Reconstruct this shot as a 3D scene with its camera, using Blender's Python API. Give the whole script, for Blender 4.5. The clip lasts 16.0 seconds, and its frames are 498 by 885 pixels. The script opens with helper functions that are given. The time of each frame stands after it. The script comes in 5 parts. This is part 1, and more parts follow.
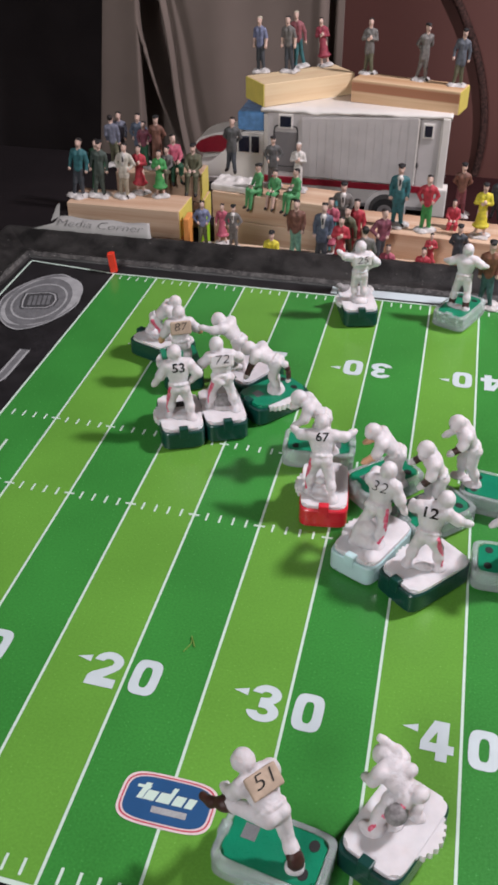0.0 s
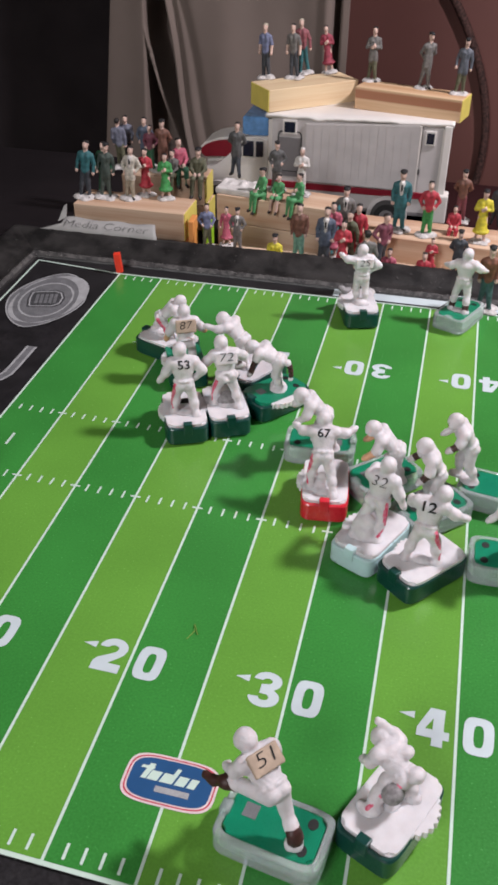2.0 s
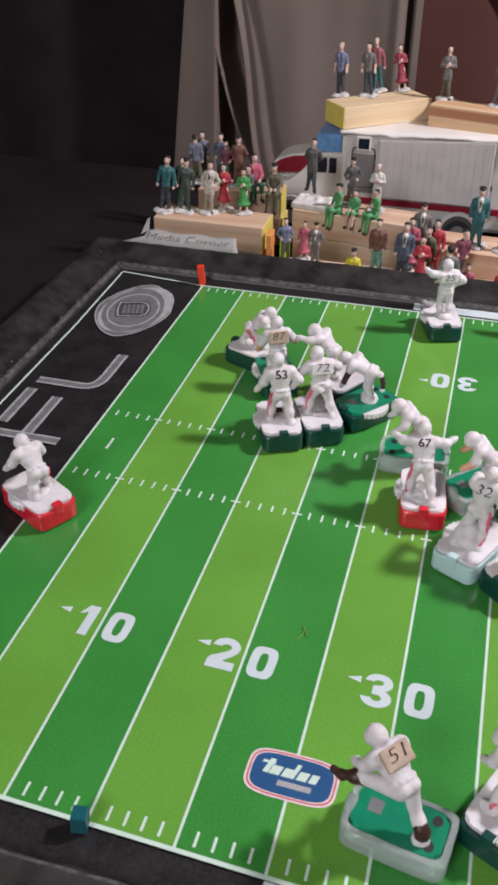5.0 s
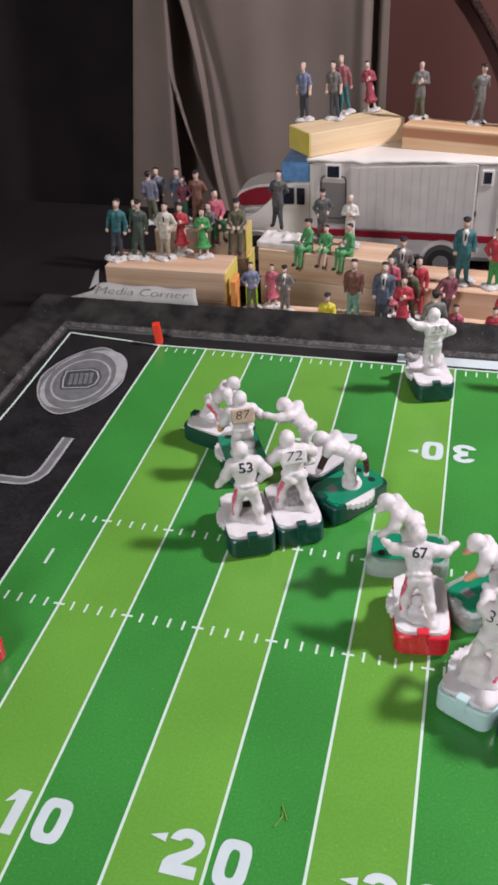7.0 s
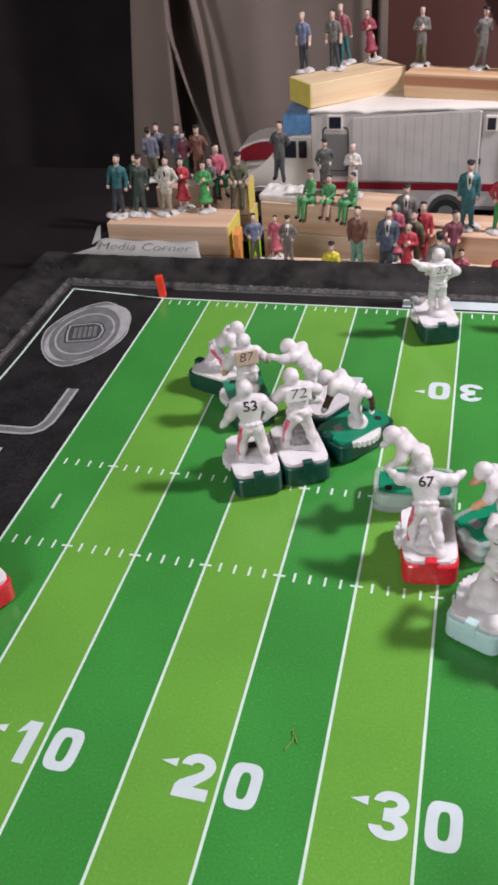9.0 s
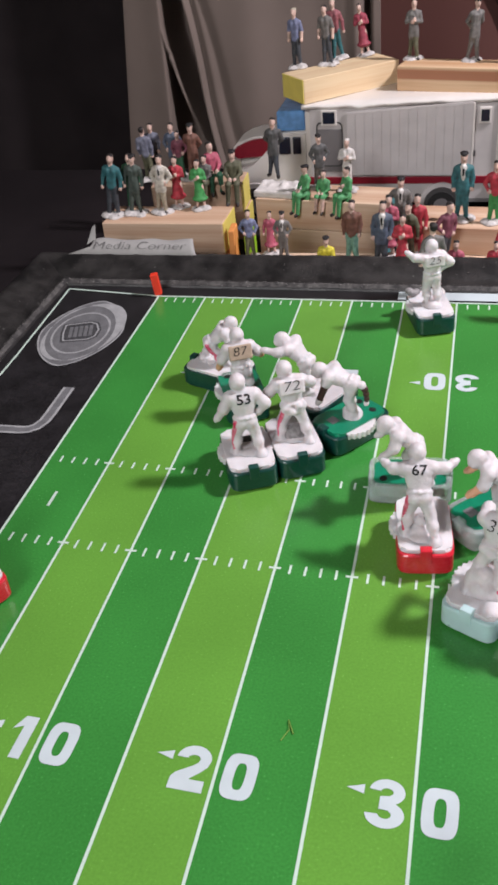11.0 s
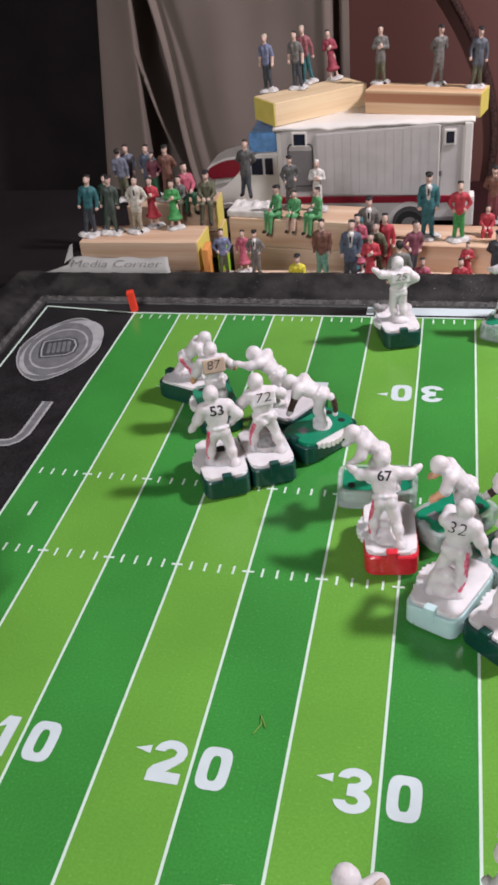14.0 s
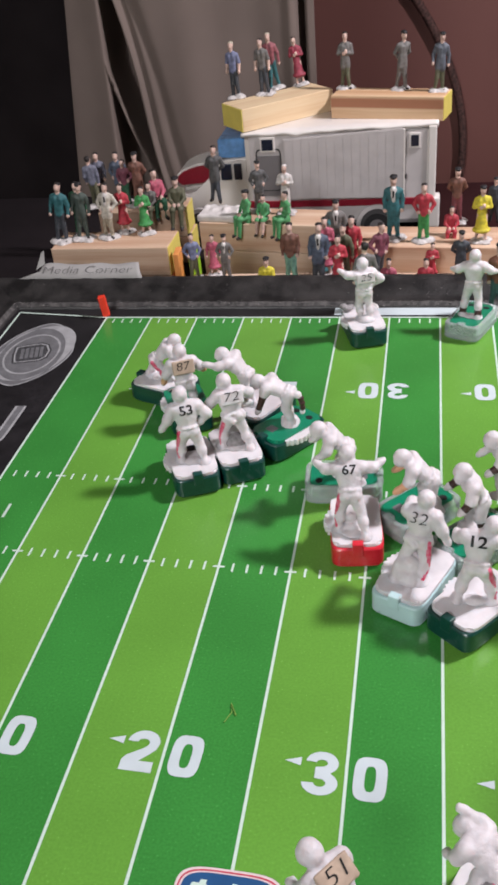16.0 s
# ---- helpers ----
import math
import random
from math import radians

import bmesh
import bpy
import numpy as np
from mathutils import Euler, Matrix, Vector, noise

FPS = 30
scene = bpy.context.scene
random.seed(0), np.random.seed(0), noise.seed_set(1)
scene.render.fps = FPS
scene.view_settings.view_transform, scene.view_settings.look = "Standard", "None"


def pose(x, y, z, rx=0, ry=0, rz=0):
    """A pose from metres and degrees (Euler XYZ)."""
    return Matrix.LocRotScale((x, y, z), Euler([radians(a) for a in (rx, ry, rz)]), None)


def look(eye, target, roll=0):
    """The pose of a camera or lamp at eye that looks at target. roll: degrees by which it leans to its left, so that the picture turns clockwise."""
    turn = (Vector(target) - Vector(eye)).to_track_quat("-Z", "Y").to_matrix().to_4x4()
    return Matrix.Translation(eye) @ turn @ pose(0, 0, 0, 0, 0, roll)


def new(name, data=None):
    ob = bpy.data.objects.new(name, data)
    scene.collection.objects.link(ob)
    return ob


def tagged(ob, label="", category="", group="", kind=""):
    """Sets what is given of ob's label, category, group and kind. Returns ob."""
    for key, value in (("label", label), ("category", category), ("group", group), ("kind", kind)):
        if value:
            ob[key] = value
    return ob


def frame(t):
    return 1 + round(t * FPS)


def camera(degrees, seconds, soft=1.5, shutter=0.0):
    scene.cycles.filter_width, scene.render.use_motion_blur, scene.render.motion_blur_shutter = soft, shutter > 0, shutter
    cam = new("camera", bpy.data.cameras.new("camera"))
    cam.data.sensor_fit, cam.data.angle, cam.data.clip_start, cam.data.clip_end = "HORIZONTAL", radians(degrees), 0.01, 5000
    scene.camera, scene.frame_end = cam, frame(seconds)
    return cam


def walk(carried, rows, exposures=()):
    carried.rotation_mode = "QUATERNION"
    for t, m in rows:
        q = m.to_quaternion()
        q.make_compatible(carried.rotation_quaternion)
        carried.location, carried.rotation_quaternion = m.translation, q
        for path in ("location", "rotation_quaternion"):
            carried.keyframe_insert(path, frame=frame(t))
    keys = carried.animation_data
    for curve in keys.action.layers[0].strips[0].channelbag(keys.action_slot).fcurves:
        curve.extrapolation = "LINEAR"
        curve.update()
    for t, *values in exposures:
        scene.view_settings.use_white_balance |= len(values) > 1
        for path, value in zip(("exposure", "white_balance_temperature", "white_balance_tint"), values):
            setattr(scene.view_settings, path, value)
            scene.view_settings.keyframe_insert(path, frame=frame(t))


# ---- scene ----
cam = camera(31.0, 16.0, 3.1, 0.4)
PATH = [
    (0, (0.2119, -0.5225, 0.2585), (-0.1498, 1.0637, -0.9047), -0.03),
    (0.5, (0.2171, -0.5262, 0.2605), (-0.1717, 1.0690, -0.8815), -1.07),
    (1, (0.2124, -0.5251, 0.2574), (-0.1442, 1.0623, -0.9058), 0.39),
    (1.5, (0.2103, -0.5255, 0.2550), (-0.1339, 1.0477, -0.9309), 0.99),
    (2, (0.2119, -0.5330, 0.2598), (-0.1471, 1.0620, -0.8920), 0.79),
    (2.5, (0.2098, -0.5341, 0.2581), (-0.1398, 1.0554, -0.9043), 1.35),
    (3, (0.2062, -0.5343, 0.2564), (-0.1268, 1.0538, -0.9128), 2.36),
    (3.5, (0.2023, -0.5337, 0.2539), (-0.1053, 1.0557, -0.9207), 3.57),
    (4, (0.1955, -0.5371, 0.2512), (-0.1021, 1.0605, -0.9148), 4.99),
    (4.3, (0.1927, -0.5371, 0.2533), (-0.1073, 1.0461, -0.9315), 5.39),
    (4.5, (0.1879, -0.5507, 0.2621), (-0.1433, 1.0351, -0.9115), 4.54),
    (4.7, (0.1856, -0.5556, 0.2642), (-0.2135, 1.0444, -0.8686), 2.18),
    (6.8, (0.1806, -0.4673, 0.2493), (-0.2825, 1.1263, -0.8682), -3.80),
    (7, (0.1771, -0.4694, 0.2577), (-0.2430, 1.1401, -0.8526), -2.43),
    (7.5, (0.1772, -0.4746, 0.2488), (-0.2525, 1.1202, -0.8790), -3.07),
    (8, (0.1789, -0.4736, 0.2473), (-0.2645, 1.1113, -0.8892), -3.73),
    (8.5, (0.1774, -0.4779, 0.2459), (-0.2572, 1.1105, -0.8889), -3.41),
    (9, (0.1814, -0.4767, 0.2426), (-0.2611, 1.0999, -0.9056), -4.46),
    (9.5, (0.1876, -0.4802, 0.2422), (-0.2691, 1.0976, -0.8989), -5.64),
    (10, (0.1873, -0.4792, 0.2407), (-0.2824, 1.0956, -0.8993), -5.96),
    (10.2, (0.1867, -0.4772, 0.2400), (-0.2743, 1.1017, -0.8980), -5.72),
    (12.3, (0.1920, -0.4773, 0.2382), (-0.2841, 1.0789, -0.9242), -7.20),
    (12.5, (0.1955, -0.4761, 0.2354), (-0.2978, 1.0765, -0.9249), -8.20),
    (13, (0.1987, -0.4760, 0.2346), (-0.2870, 1.0848, -0.9178), -8.43),
    (13.5, (0.1979, -0.4873, 0.2415), (-0.2416, 1.1137, -0.8736), -6.75),
    (14, (0.1928, -0.4905, 0.2447), (-0.2214, 1.1165, -0.8716), -5.44),
    (14.5, (0.1919, -0.4917, 0.2446), (-0.2249, 1.1148, -0.8714), -5.44),
    (15, (0.1924, -0.4959, 0.2482), (-0.1877, 1.1198, -0.8677), -4.66),
    (15.5, (0.1994, -0.4933, 0.2437), (-0.2029, 1.1133, -0.8774), -6.33),
    (16, (0.2003, -0.4984, 0.2464), (-0.1747, 1.1230, -0.8629), -5.82),
]
walk(cam, [(t, look(eye, target, roll)) for t, eye, target, roll in PATH], ((0, -0.11), (3, -0.04), (4.7, -0.03), (7, 0.07), (10, 0.08), (13.5, 0.07), (16, 0.05)))

# ---- light ----
EXPOSURE = 0.0
scene.view_settings.exposure = EXPOSURE
world = bpy.data.worlds.new("room_air")
world.use_nodes = True
scene.world = world
world.node_tree.nodes["Background"].inputs[0].default_value = (1.0, 0.93, 0.86, 1)
world.node_tree.nodes["Background"].inputs[1].default_value = 0.0


def area_lamp(name, eye, target, size, watts, colour):
    data = bpy.data.lights.new(name, "AREA")
    data.shape, data.size, data.energy, data.color = "DISK", size, watts, colour
    ob = new(name, data)
    ob.matrix_world = look(eye, target)
    return ob


area_lamp("desk_lamp_light", (0.750, 0.075, 0.72), (0.14, -0.10, 0.0), 0.10, 11.7, (1.0, 0.94, 1.01))
# added fill from behind the camera, brightens upright faces and the background
area_lamp("room_lamp_light", (-0.25, -1.55, 0.95), (0.1, 0.0, 0.0), 0.60, 16.6, (0.95, 0.945, 0.98))



# ---- materials ----
def srgb(r, g, b):
    return tuple(((c / 255 + 0.055) / 1.055) ** 2.4 if c > 10 else c / 255 / 12.92 for c in (r, g, b)) + (1.0,)


MATS = {}


def material(name, colour, rough=0.5, metal=0.0, vary=0.12, size=300.0, fine=2500.0, bump=0.05, coat=0.0, clear=0.0, spec=0.5, dark=None, per_object=0.0, ior=1.5, grain=0.0):
    """A surface with variation at two scales: blotches of 1/size metres and grain of 1/fine metres."""
    if name in MATS:
        return MATS[name]
    mat = bpy.data.materials.new(name)
    mat.use_nodes = True
    nodes, links = mat.node_tree.nodes, mat.node_tree.links
    bsdf = nodes["Principled BSDF"]
    coord = nodes.new("ShaderNodeTexCoord")
    big, small = nodes.new("ShaderNodeTexNoise"), nodes.new("ShaderNodeTexNoise")
    big.inputs["Scale"].default_value, small.inputs["Scale"].default_value = size, fine
    big.inputs["Detail"].default_value, small.inputs["Detail"].default_value = 4, 2
    for tex in (big, small):
        links.new(coord.outputs["Object"], tex.inputs["Vector"])
    mix = nodes.new("ShaderNodeMix")
    mix.data_type = "RGBA"
    low = dark or tuple(c * (1 - vary) for c in colour[:3]) + (1,)
    mix.inputs["A"].default_value, mix.inputs["B"].default_value = low, colour
    ramp = nodes.new("ShaderNodeMapRange")
    ramp.inputs["From Min"].default_value, ramp.inputs["From Max"].default_value = 0.35, 0.65
    links.new(big.outputs["Fac"], ramp.inputs["Value"])
    links.new(ramp.outputs["Result"], mix.inputs["Factor"])
    last = mix.outputs["Result"]
    if per_object:
        info, hue = nodes.new("ShaderNodeObjectInfo"), nodes.new("ShaderNodeHueSaturation")
        span = nodes.new("ShaderNodeMapRange")
        span.inputs["To Min"].default_value, span.inputs["To Max"].default_value = 1 - per_object, 1 + per_object
        links.new(info.outputs["Random"], span.inputs["Value"])
        links.new(span.outputs["Result"], hue.inputs["Value"])
        links.new(last, hue.inputs["Color"])
        last = hue.outputs["Color"]
    if grain:
        speck, tone = nodes.new("ShaderNodeMapRange"), nodes.new("ShaderNodeHueSaturation")
        speck.inputs["From Min"].default_value, speck.inputs["From Max"].default_value = 0.3, 0.7
        speck.inputs["To Min"].default_value, speck.inputs["To Max"].default_value = 1 - grain, 1 + grain
        links.new(small.outputs["Fac"], speck.inputs["Value"])
        links.new(speck.outputs["Result"], tone.inputs["Value"])
        links.new(last, tone.inputs["Color"])
        last = tone.outputs["Color"]
    links.new(last, bsdf.inputs["Base Color"])
    span = nodes.new("ShaderNodeMapRange")
    span.inputs["To Min"].default_value, span.inputs["To Max"].default_value = max(0.02, rough - 0.08), min(1, rough + 0.08)
    links.new(small.outputs["Fac"], span.inputs["Value"])
    links.new(span.outputs["Result"], bsdf.inputs["Roughness"])
    if bump:
        relief = nodes.new("ShaderNodeBump")
        relief.inputs["Strength"].default_value, relief.inputs["Distance"].default_value = bump, 0.0004
        links.new(small.outputs["Fac"], relief.inputs["Height"])
        links.new(relief.outputs["Normal"], bsdf.inputs["Normal"])
    bsdf.inputs["Metallic"].default_value = metal
    bsdf.inputs["Coat Weight"].default_value = coat
    bsdf.inputs["Specular IOR Level"].default_value = spec
    bsdf.inputs["Transmission Weight"].default_value = clear
    bsdf.inputs["IOR"].default_value = ior
    MATS[name] = mat
    return mat


def wood(name, light, dark, axis=0, band=None):
    """Pine with long grain along one axis."""
    mat = bpy.data.materials.new(name)
    mat.use_nodes = True
    nodes, links = mat.node_tree.nodes, mat.node_tree.links
    bsdf = nodes["Principled BSDF"]
    coord, place = nodes.new("ShaderNodeTexCoord"), nodes.new("ShaderNodeMapping")
    scale = [420.0, 420.0, 420.0]
    scale[axis] = 14.0
    place.inputs["Scale"].default_value = scale
    links.new(coord.outputs["Object"], place.inputs["Vector"])
    info = nodes.new("ShaderNodeObjectInfo")
    shift = nodes.new("ShaderNodeVectorMath")
    shift.operation = "ADD"
    wide = nodes.new("ShaderNodeVectorMath")
    wide.operation = "SCALE"
    links.new(info.outputs["Random"], wide.inputs[0])
    wide.inputs["Scale"].default_value = 50.0
    links.new(place.outputs["Vector"], shift.inputs[0])
    links.new(wide.outputs["Vector"], shift.inputs[1])
    rings, grain = nodes.new("ShaderNodeTexNoise"), nodes.new("ShaderNodeTexNoise")
    rings.inputs["Scale"].default_value, grain.inputs["Scale"].default_value = 0.28, 2.5
    rings.inputs["Detail"].default_value = 3
    for tex in (rings, grain):
        links.new(shift.outputs["Vector"], tex.inputs["Vector"])
    add = nodes.new("ShaderNodeMath")
    add.operation = "MULTIPLY_ADD"
    add.inputs[1].default_value = 0.3
    links.new(grain.outputs["Fac"], add.inputs[0])
    links.new(rings.outputs["Fac"], add.inputs[2])
    ramp = nodes.new("ShaderNodeValToRGB")
    ramp.color_ramp.elements[0].position, ramp.color_ramp.elements[1].position = 0.48, 0.82
    ramp.color_ramp.elements[0].color, ramp.color_ramp.elements[1].color = light, dark
    links.new(add.outputs[0], ramp.inputs["Fac"])
    tone = ramp.outputs["Color"]
    if band:
        parts, over, under = nodes.new("ShaderNodeSeparateXYZ"), nodes.new("ShaderNodeMapRange"), nodes.new("ShaderNodeMapRange")
        links.new(coord.outputs["Object"], parts.inputs[0])
        for node, low, high in ((over, band[0] - 0.0006, band[0] + 0.0006), (under, band[1] + 0.0008, band[1] - 0.0008)):
            links.new(parts.outputs["Z"], node.inputs["Value"])
            node.inputs["From Min"].default_value, node.inputs["From Max"].default_value = low, high
        both, heart = nodes.new("ShaderNodeMath"), nodes.new("ShaderNodeMix")
        both.operation = "MULTIPLY"
        links.new(over.outputs["Result"], both.inputs[0])
        links.new(under.outputs["Result"], both.inputs[1])
        heart.data_type = "RGBA"
        links.new(both.outputs[0], heart.inputs["Factor"])
        links.new(tone, heart.inputs["A"])
        heart.inputs["B"].default_value = srgb(166, 112, 82)
        tone = heart.outputs["Result"]
    links.new(tone, bsdf.inputs["Base Color"])
    bsdf.inputs["Roughness"].default_value = 0.62
    relief = nodes.new("ShaderNodeBump")
    relief.inputs["Strength"].default_value, relief.inputs["Distance"].default_value = 0.15, 0.0003
    links.new(add.outputs[0], relief.inputs["Height"])
    links.new(relief.outputs["Normal"], bsdf.inputs["Normal"])
    return mat


GREEN_DARK = material("field_dark_green", srgb(60, 137, 60), 0.24, vary=0.14, size=18, fine=1100, bump=0.03, grain=0.10)
GREEN_LIGHT = material("field_light_green", srgb(102, 158, 62), 0.24, vary=0.12, size=18, fine=1100, bump=0.03, grain=0.08)
LINE_WHITE = material("field_white_print", srgb(200, 219, 206), 0.40, vary=0.06, size=120, bump=0.02)
NUMBER_WHITE = material("number_white_print", srgb(198, 209, 212), 0.40, vary=0.06, size=120, bump=0.02)
FIELD_BLACK = material("field_black_print", srgb(38, 36, 38), 0.45, vary=0.45, size=60, fine=900, bump=0.06, grain=0.35)
PRINT_GREY = material("field_grey_print", srgb(114, 114, 116), 0.45, vary=0.22, size=160, grain=0.18)
PRINT_PALE = material("field_pale_print", srgb(166, 166, 167), 0.45, vary=0.2, size=160, grain=0.15)
PRINT_DIM = material("field_dim_print", srgb(74, 74, 76), 0.45, vary=0.3, size=400, grain=0.25)
RIM_BLACK = material("scuffed_black_plastic", srgb(52, 50, 49), 0.45, dark=srgb(23, 22, 22), size=70, fine=700, bump=0.6)
RIM_DUST = material("dusty_grey_edge", srgb(88, 85, 83), 0.8, dark=srgb(44, 42, 42), size=260, fine=900, bump=0.5)
WHITE_FIG = material("white_figure_plastic", srgb(214, 208, 210), 0.55, vary=0.14, size=220, fine=900, bump=0.6)
RED_TRIM = material("red_trim_paint", srgb(204, 38, 82), 0.5, dark=srgb(216, 128, 150), size=700)
BROWN_TRIM = material("dark_brown_paint", srgb(62, 34, 28), 0.5, vary=0.3, size=500)
SKIN_TAN = material("tan_paint", srgb(222, 168, 132), 0.5, vary=0.2, size=500)
CARD = material("brown_card", srgb(184, 162, 142), 0.75, vary=0.2, size=300)
INK = material("black_ink", srgb(22, 20, 20), 0.6, vary=0.2)
BASE_GREEN = material("dark_green_plastic", srgb(14, 62, 56), 0.30, vary=0.15, size=120, coat=0.2)
BASE_RED = material("red_plastic", srgb(204, 34, 52), 0.28, vary=0.1, size=120, coat=0.3)
BASE_CLEAR = material("clear_plastic", srgb(236, 248, 246), 0.18, vary=0.04, size=120, fine=150, bump=0, clear=0.74, ior=1.18)
BASE_FROST = material("frosted_plastic", srgb(216, 244, 246), 0.3, vary=0.08, size=120, fine=150, bump=0, clear=0.38, ior=1.25)
PLATE_WHITE = material("white_plate_plastic", srgb(218, 213, 215), 0.45, vary=0.10, size=200, coat=0.1)
# the moulded plastic lets a little light through
for mat in (WHITE_FIG, PLATE_WHITE):
    soft_plastic = mat.node_tree.nodes["Principled BSDF"]
    soft_plastic.inputs["Subsurface Weight"].default_value = 0.6
    soft_plastic.inputs["Subsurface Radius"].default_value = (1.0, 0.82, 0.76)
    soft_plastic.inputs["Subsurface Scale"].default_value = 0.0032
PLATE_GREEN = material("green_plate_plastic", srgb(14, 126, 92), 0.30, vary=0.12, size=160, coat=0.2)
BLACK_HOLE = material("black_plate_hole", srgb(24, 24, 24), 0.6)
PINE = wood("pine", srgb(212, 184, 158), srgb(188, 148, 120))
PINE_PALE = wood("pale_pine", srgb(218, 196, 160), srgb(204, 172, 134))
PINE_BAND = wood("pine_heartwood", srgb(214, 182, 146), srgb(192, 150, 112), 0, (0.0088, 0.0160))
YELLOW = material("yellow_paint", srgb(222, 204, 104), 0.5, vary=0.08, size=120)
ORANGE = material("orange_paint", srgb(228, 150, 84), 0.5, vary=0.1)
LIME = material("lime_paint", srgb(150, 200, 40), 0.5, vary=0.1)
PYLON_RED = material("orange_red_plastic", srgb(235, 62, 40), 0.4, vary=0.08)
TEAL_PEG = material("teal_plastic", srgb(16, 84, 92), 0.4, vary=0.1)
STICK_BLUE = material("sticker_blue", srgb(42, 84, 130), 0.35, vary=0.12, size=90)
STICK_PINK = material("sticker_red", srgb(196, 74, 92), 0.35, vary=0.1)
AMB_WHITE = material("toy_white_plastic", srgb(222, 216, 210), 0.42, vary=0.06, size=60, fine=900, bump=0.05)
AMB_GREY = material("toy_grey_panel", srgb(194, 188, 186), 0.5, vary=0.12, size=60, fine=900)
AMB_RED = material("toy_red_stripe", srgb(138, 22, 42), 0.4, vary=0.12)
AMB_DOOR = material("toy_door_grey", srgb(116, 112, 112), 0.5, vary=0.1, size=60)
AMB_BLUE = material("toy_blue_lens", srgb(120, 176, 236), 0.2, vary=0.3, size=200, clear=0.2)
AMB_DARK = material("toy_dark_window", srgb(26, 32, 48), 0.2, vary=0.2)
AMB_LINE = material("toy_door_gap", srgb(64, 62, 62), 0.6)
RUBBER = material("black_rubber", srgb(26, 25, 25), 0.8, vary=0.2)
PUTTY = material("white_putty", srgb(214, 208, 204), 0.7, vary=0.18, size=300, fine=1200, bump=0.4)
PAPER = material("grey_paper", srgb(160, 158, 155), 0.85, vary=0.1, size=80, bump=0.1)
CURTAIN = material("grey_curtain_cloth", srgb(122, 109, 102), 0.95, spec=0.1, vary=0.12, size=12, fine=1400, bump=0.25)
BLACK_CLOTH = material("black_cloth", srgb(40, 35, 36), 0.95, spec=0.1, vary=0.3, size=14, fine=1400, bump=0.2)
BROWN_WALL = material("red_brown_leather", srgb(129, 84, 77), 0.6, vary=0.1, size=5, fine=300, bump=0.15)
CORD = material("brown_cord", srgb(104, 72, 66), 0.8, dark=srgb(48, 33, 30), size=260, fine=900, bump=0.6)
TABLE = material("dark_table_cloth", srgb(35, 30, 32), 0.9, spec=0.1, vary=0.25, size=14, fine=1200, bump=0.2)
MAROON = material("maroon_cloth", srgb(46, 22, 23), 0.9, spec=0.1, vary=0.2, size=30, fine=1200, bump=0.2)
CLAY_GREY = material("grey_clay", srgb(150, 146, 146), 0.6, dark=srgb(112, 108, 108), size=500, fine=1500, bump=0.5)
WALL_PAINT = material("room_wall_paint", srgb(150, 140, 132), 0.9, vary=0.05, size=4)
GLOW = bpy.data.materials.new("lamp_glow")
GLOW.use_nodes = True
GLOW.node_tree.nodes["Principled BSDF"].inputs["Emission Color"].default_value = (1, 0.92, 0.82, 1)
GLOW.node_tree.nodes["Principled BSDF"].inputs["Emission Strength"].default_value = 2.0


# ---- mesh helpers ----
def link_mesh(name, mesh, parent=None, label=""):
    ob = new(name, mesh)
    if parent:
        ob.parent = parent
    return tagged(ob, label)


def part(name, bm, mats, parent=None, label="", smooth=False):
    mesh = bpy.data.meshes.new(name)
    bm.normal_update()
    bm.to_mesh(mesh)
    bm.free()
    for mat in mats if isinstance(mats, (list, tuple)) else (mats,):
        mesh.materials.append(mat)
    if smooth:
        mesh.polygons.foreach_set("use_smooth", [True] * len(mesh.polygons))
    return link_mesh(name, mesh, parent, label)


def holder(name, m, label, category, group="", kind=""):
    ob = new(name)
    ob.empty_display_size = 0.005
    ob.matrix_world = m
    return tagged(ob, label, category, group, kind)


def add_box(bm, lo, hi, bevel=0.0, mat=0, m=None, segments=2):
    """A box from corner to corner in bm, with rounded edges."""
    made = bmesh.ops.create_cube(bm, size=1.0, matrix=Matrix.Translation([(a + b) / 2 for a, b in zip(lo, hi)]) @ Matrix.Diagonal([b - a for a, b in zip(lo, hi)] + [1]))
    verts = made["verts"]
    faces = {f for v in verts for f in v.link_faces}
    if bevel:
        edges = {e for v in verts for e in v.link_edges}
        out = bmesh.ops.bevel(bm, geom=list(edges), offset=bevel, segments=segments, affect="EDGES", profile=0.6)
        verts = list({v for f in out["faces"] for v in f.verts} | {v for v in verts if v.is_valid})
        faces = {f for v in verts for f in v.link_faces}
    for f in faces:
        f.material_index = mat
    if m:
        bmesh.ops.transform(bm, matrix=m, verts=verts)
    return verts


def box(lo, hi, bevel=0.0, m=None, segments=2):
    bm = bmesh.new()
    add_box(bm, lo, hi, bevel, 0, m, segments)
    return bm


def prism(outline, z0, z1, bm=None, mat=0):
    """An upright prism over an outline of (x, y)."""
    bm = bm or bmesh.new()
    low = [bm.verts.new((x, y, z0)) for x, y in outline]
    top = [bm.verts.new((x, y, z1)) for x, y in outline]
    faces = [bm.faces.new(top), bm.faces.new(low[::-1])]
    for i in range(len(outline)):
        j = (i + 1) % len(outline)
        faces.append(bm.faces.new((low[i], low[j], top[j], top[i])))
    for f in faces:
        f.material_index = mat
    return bm


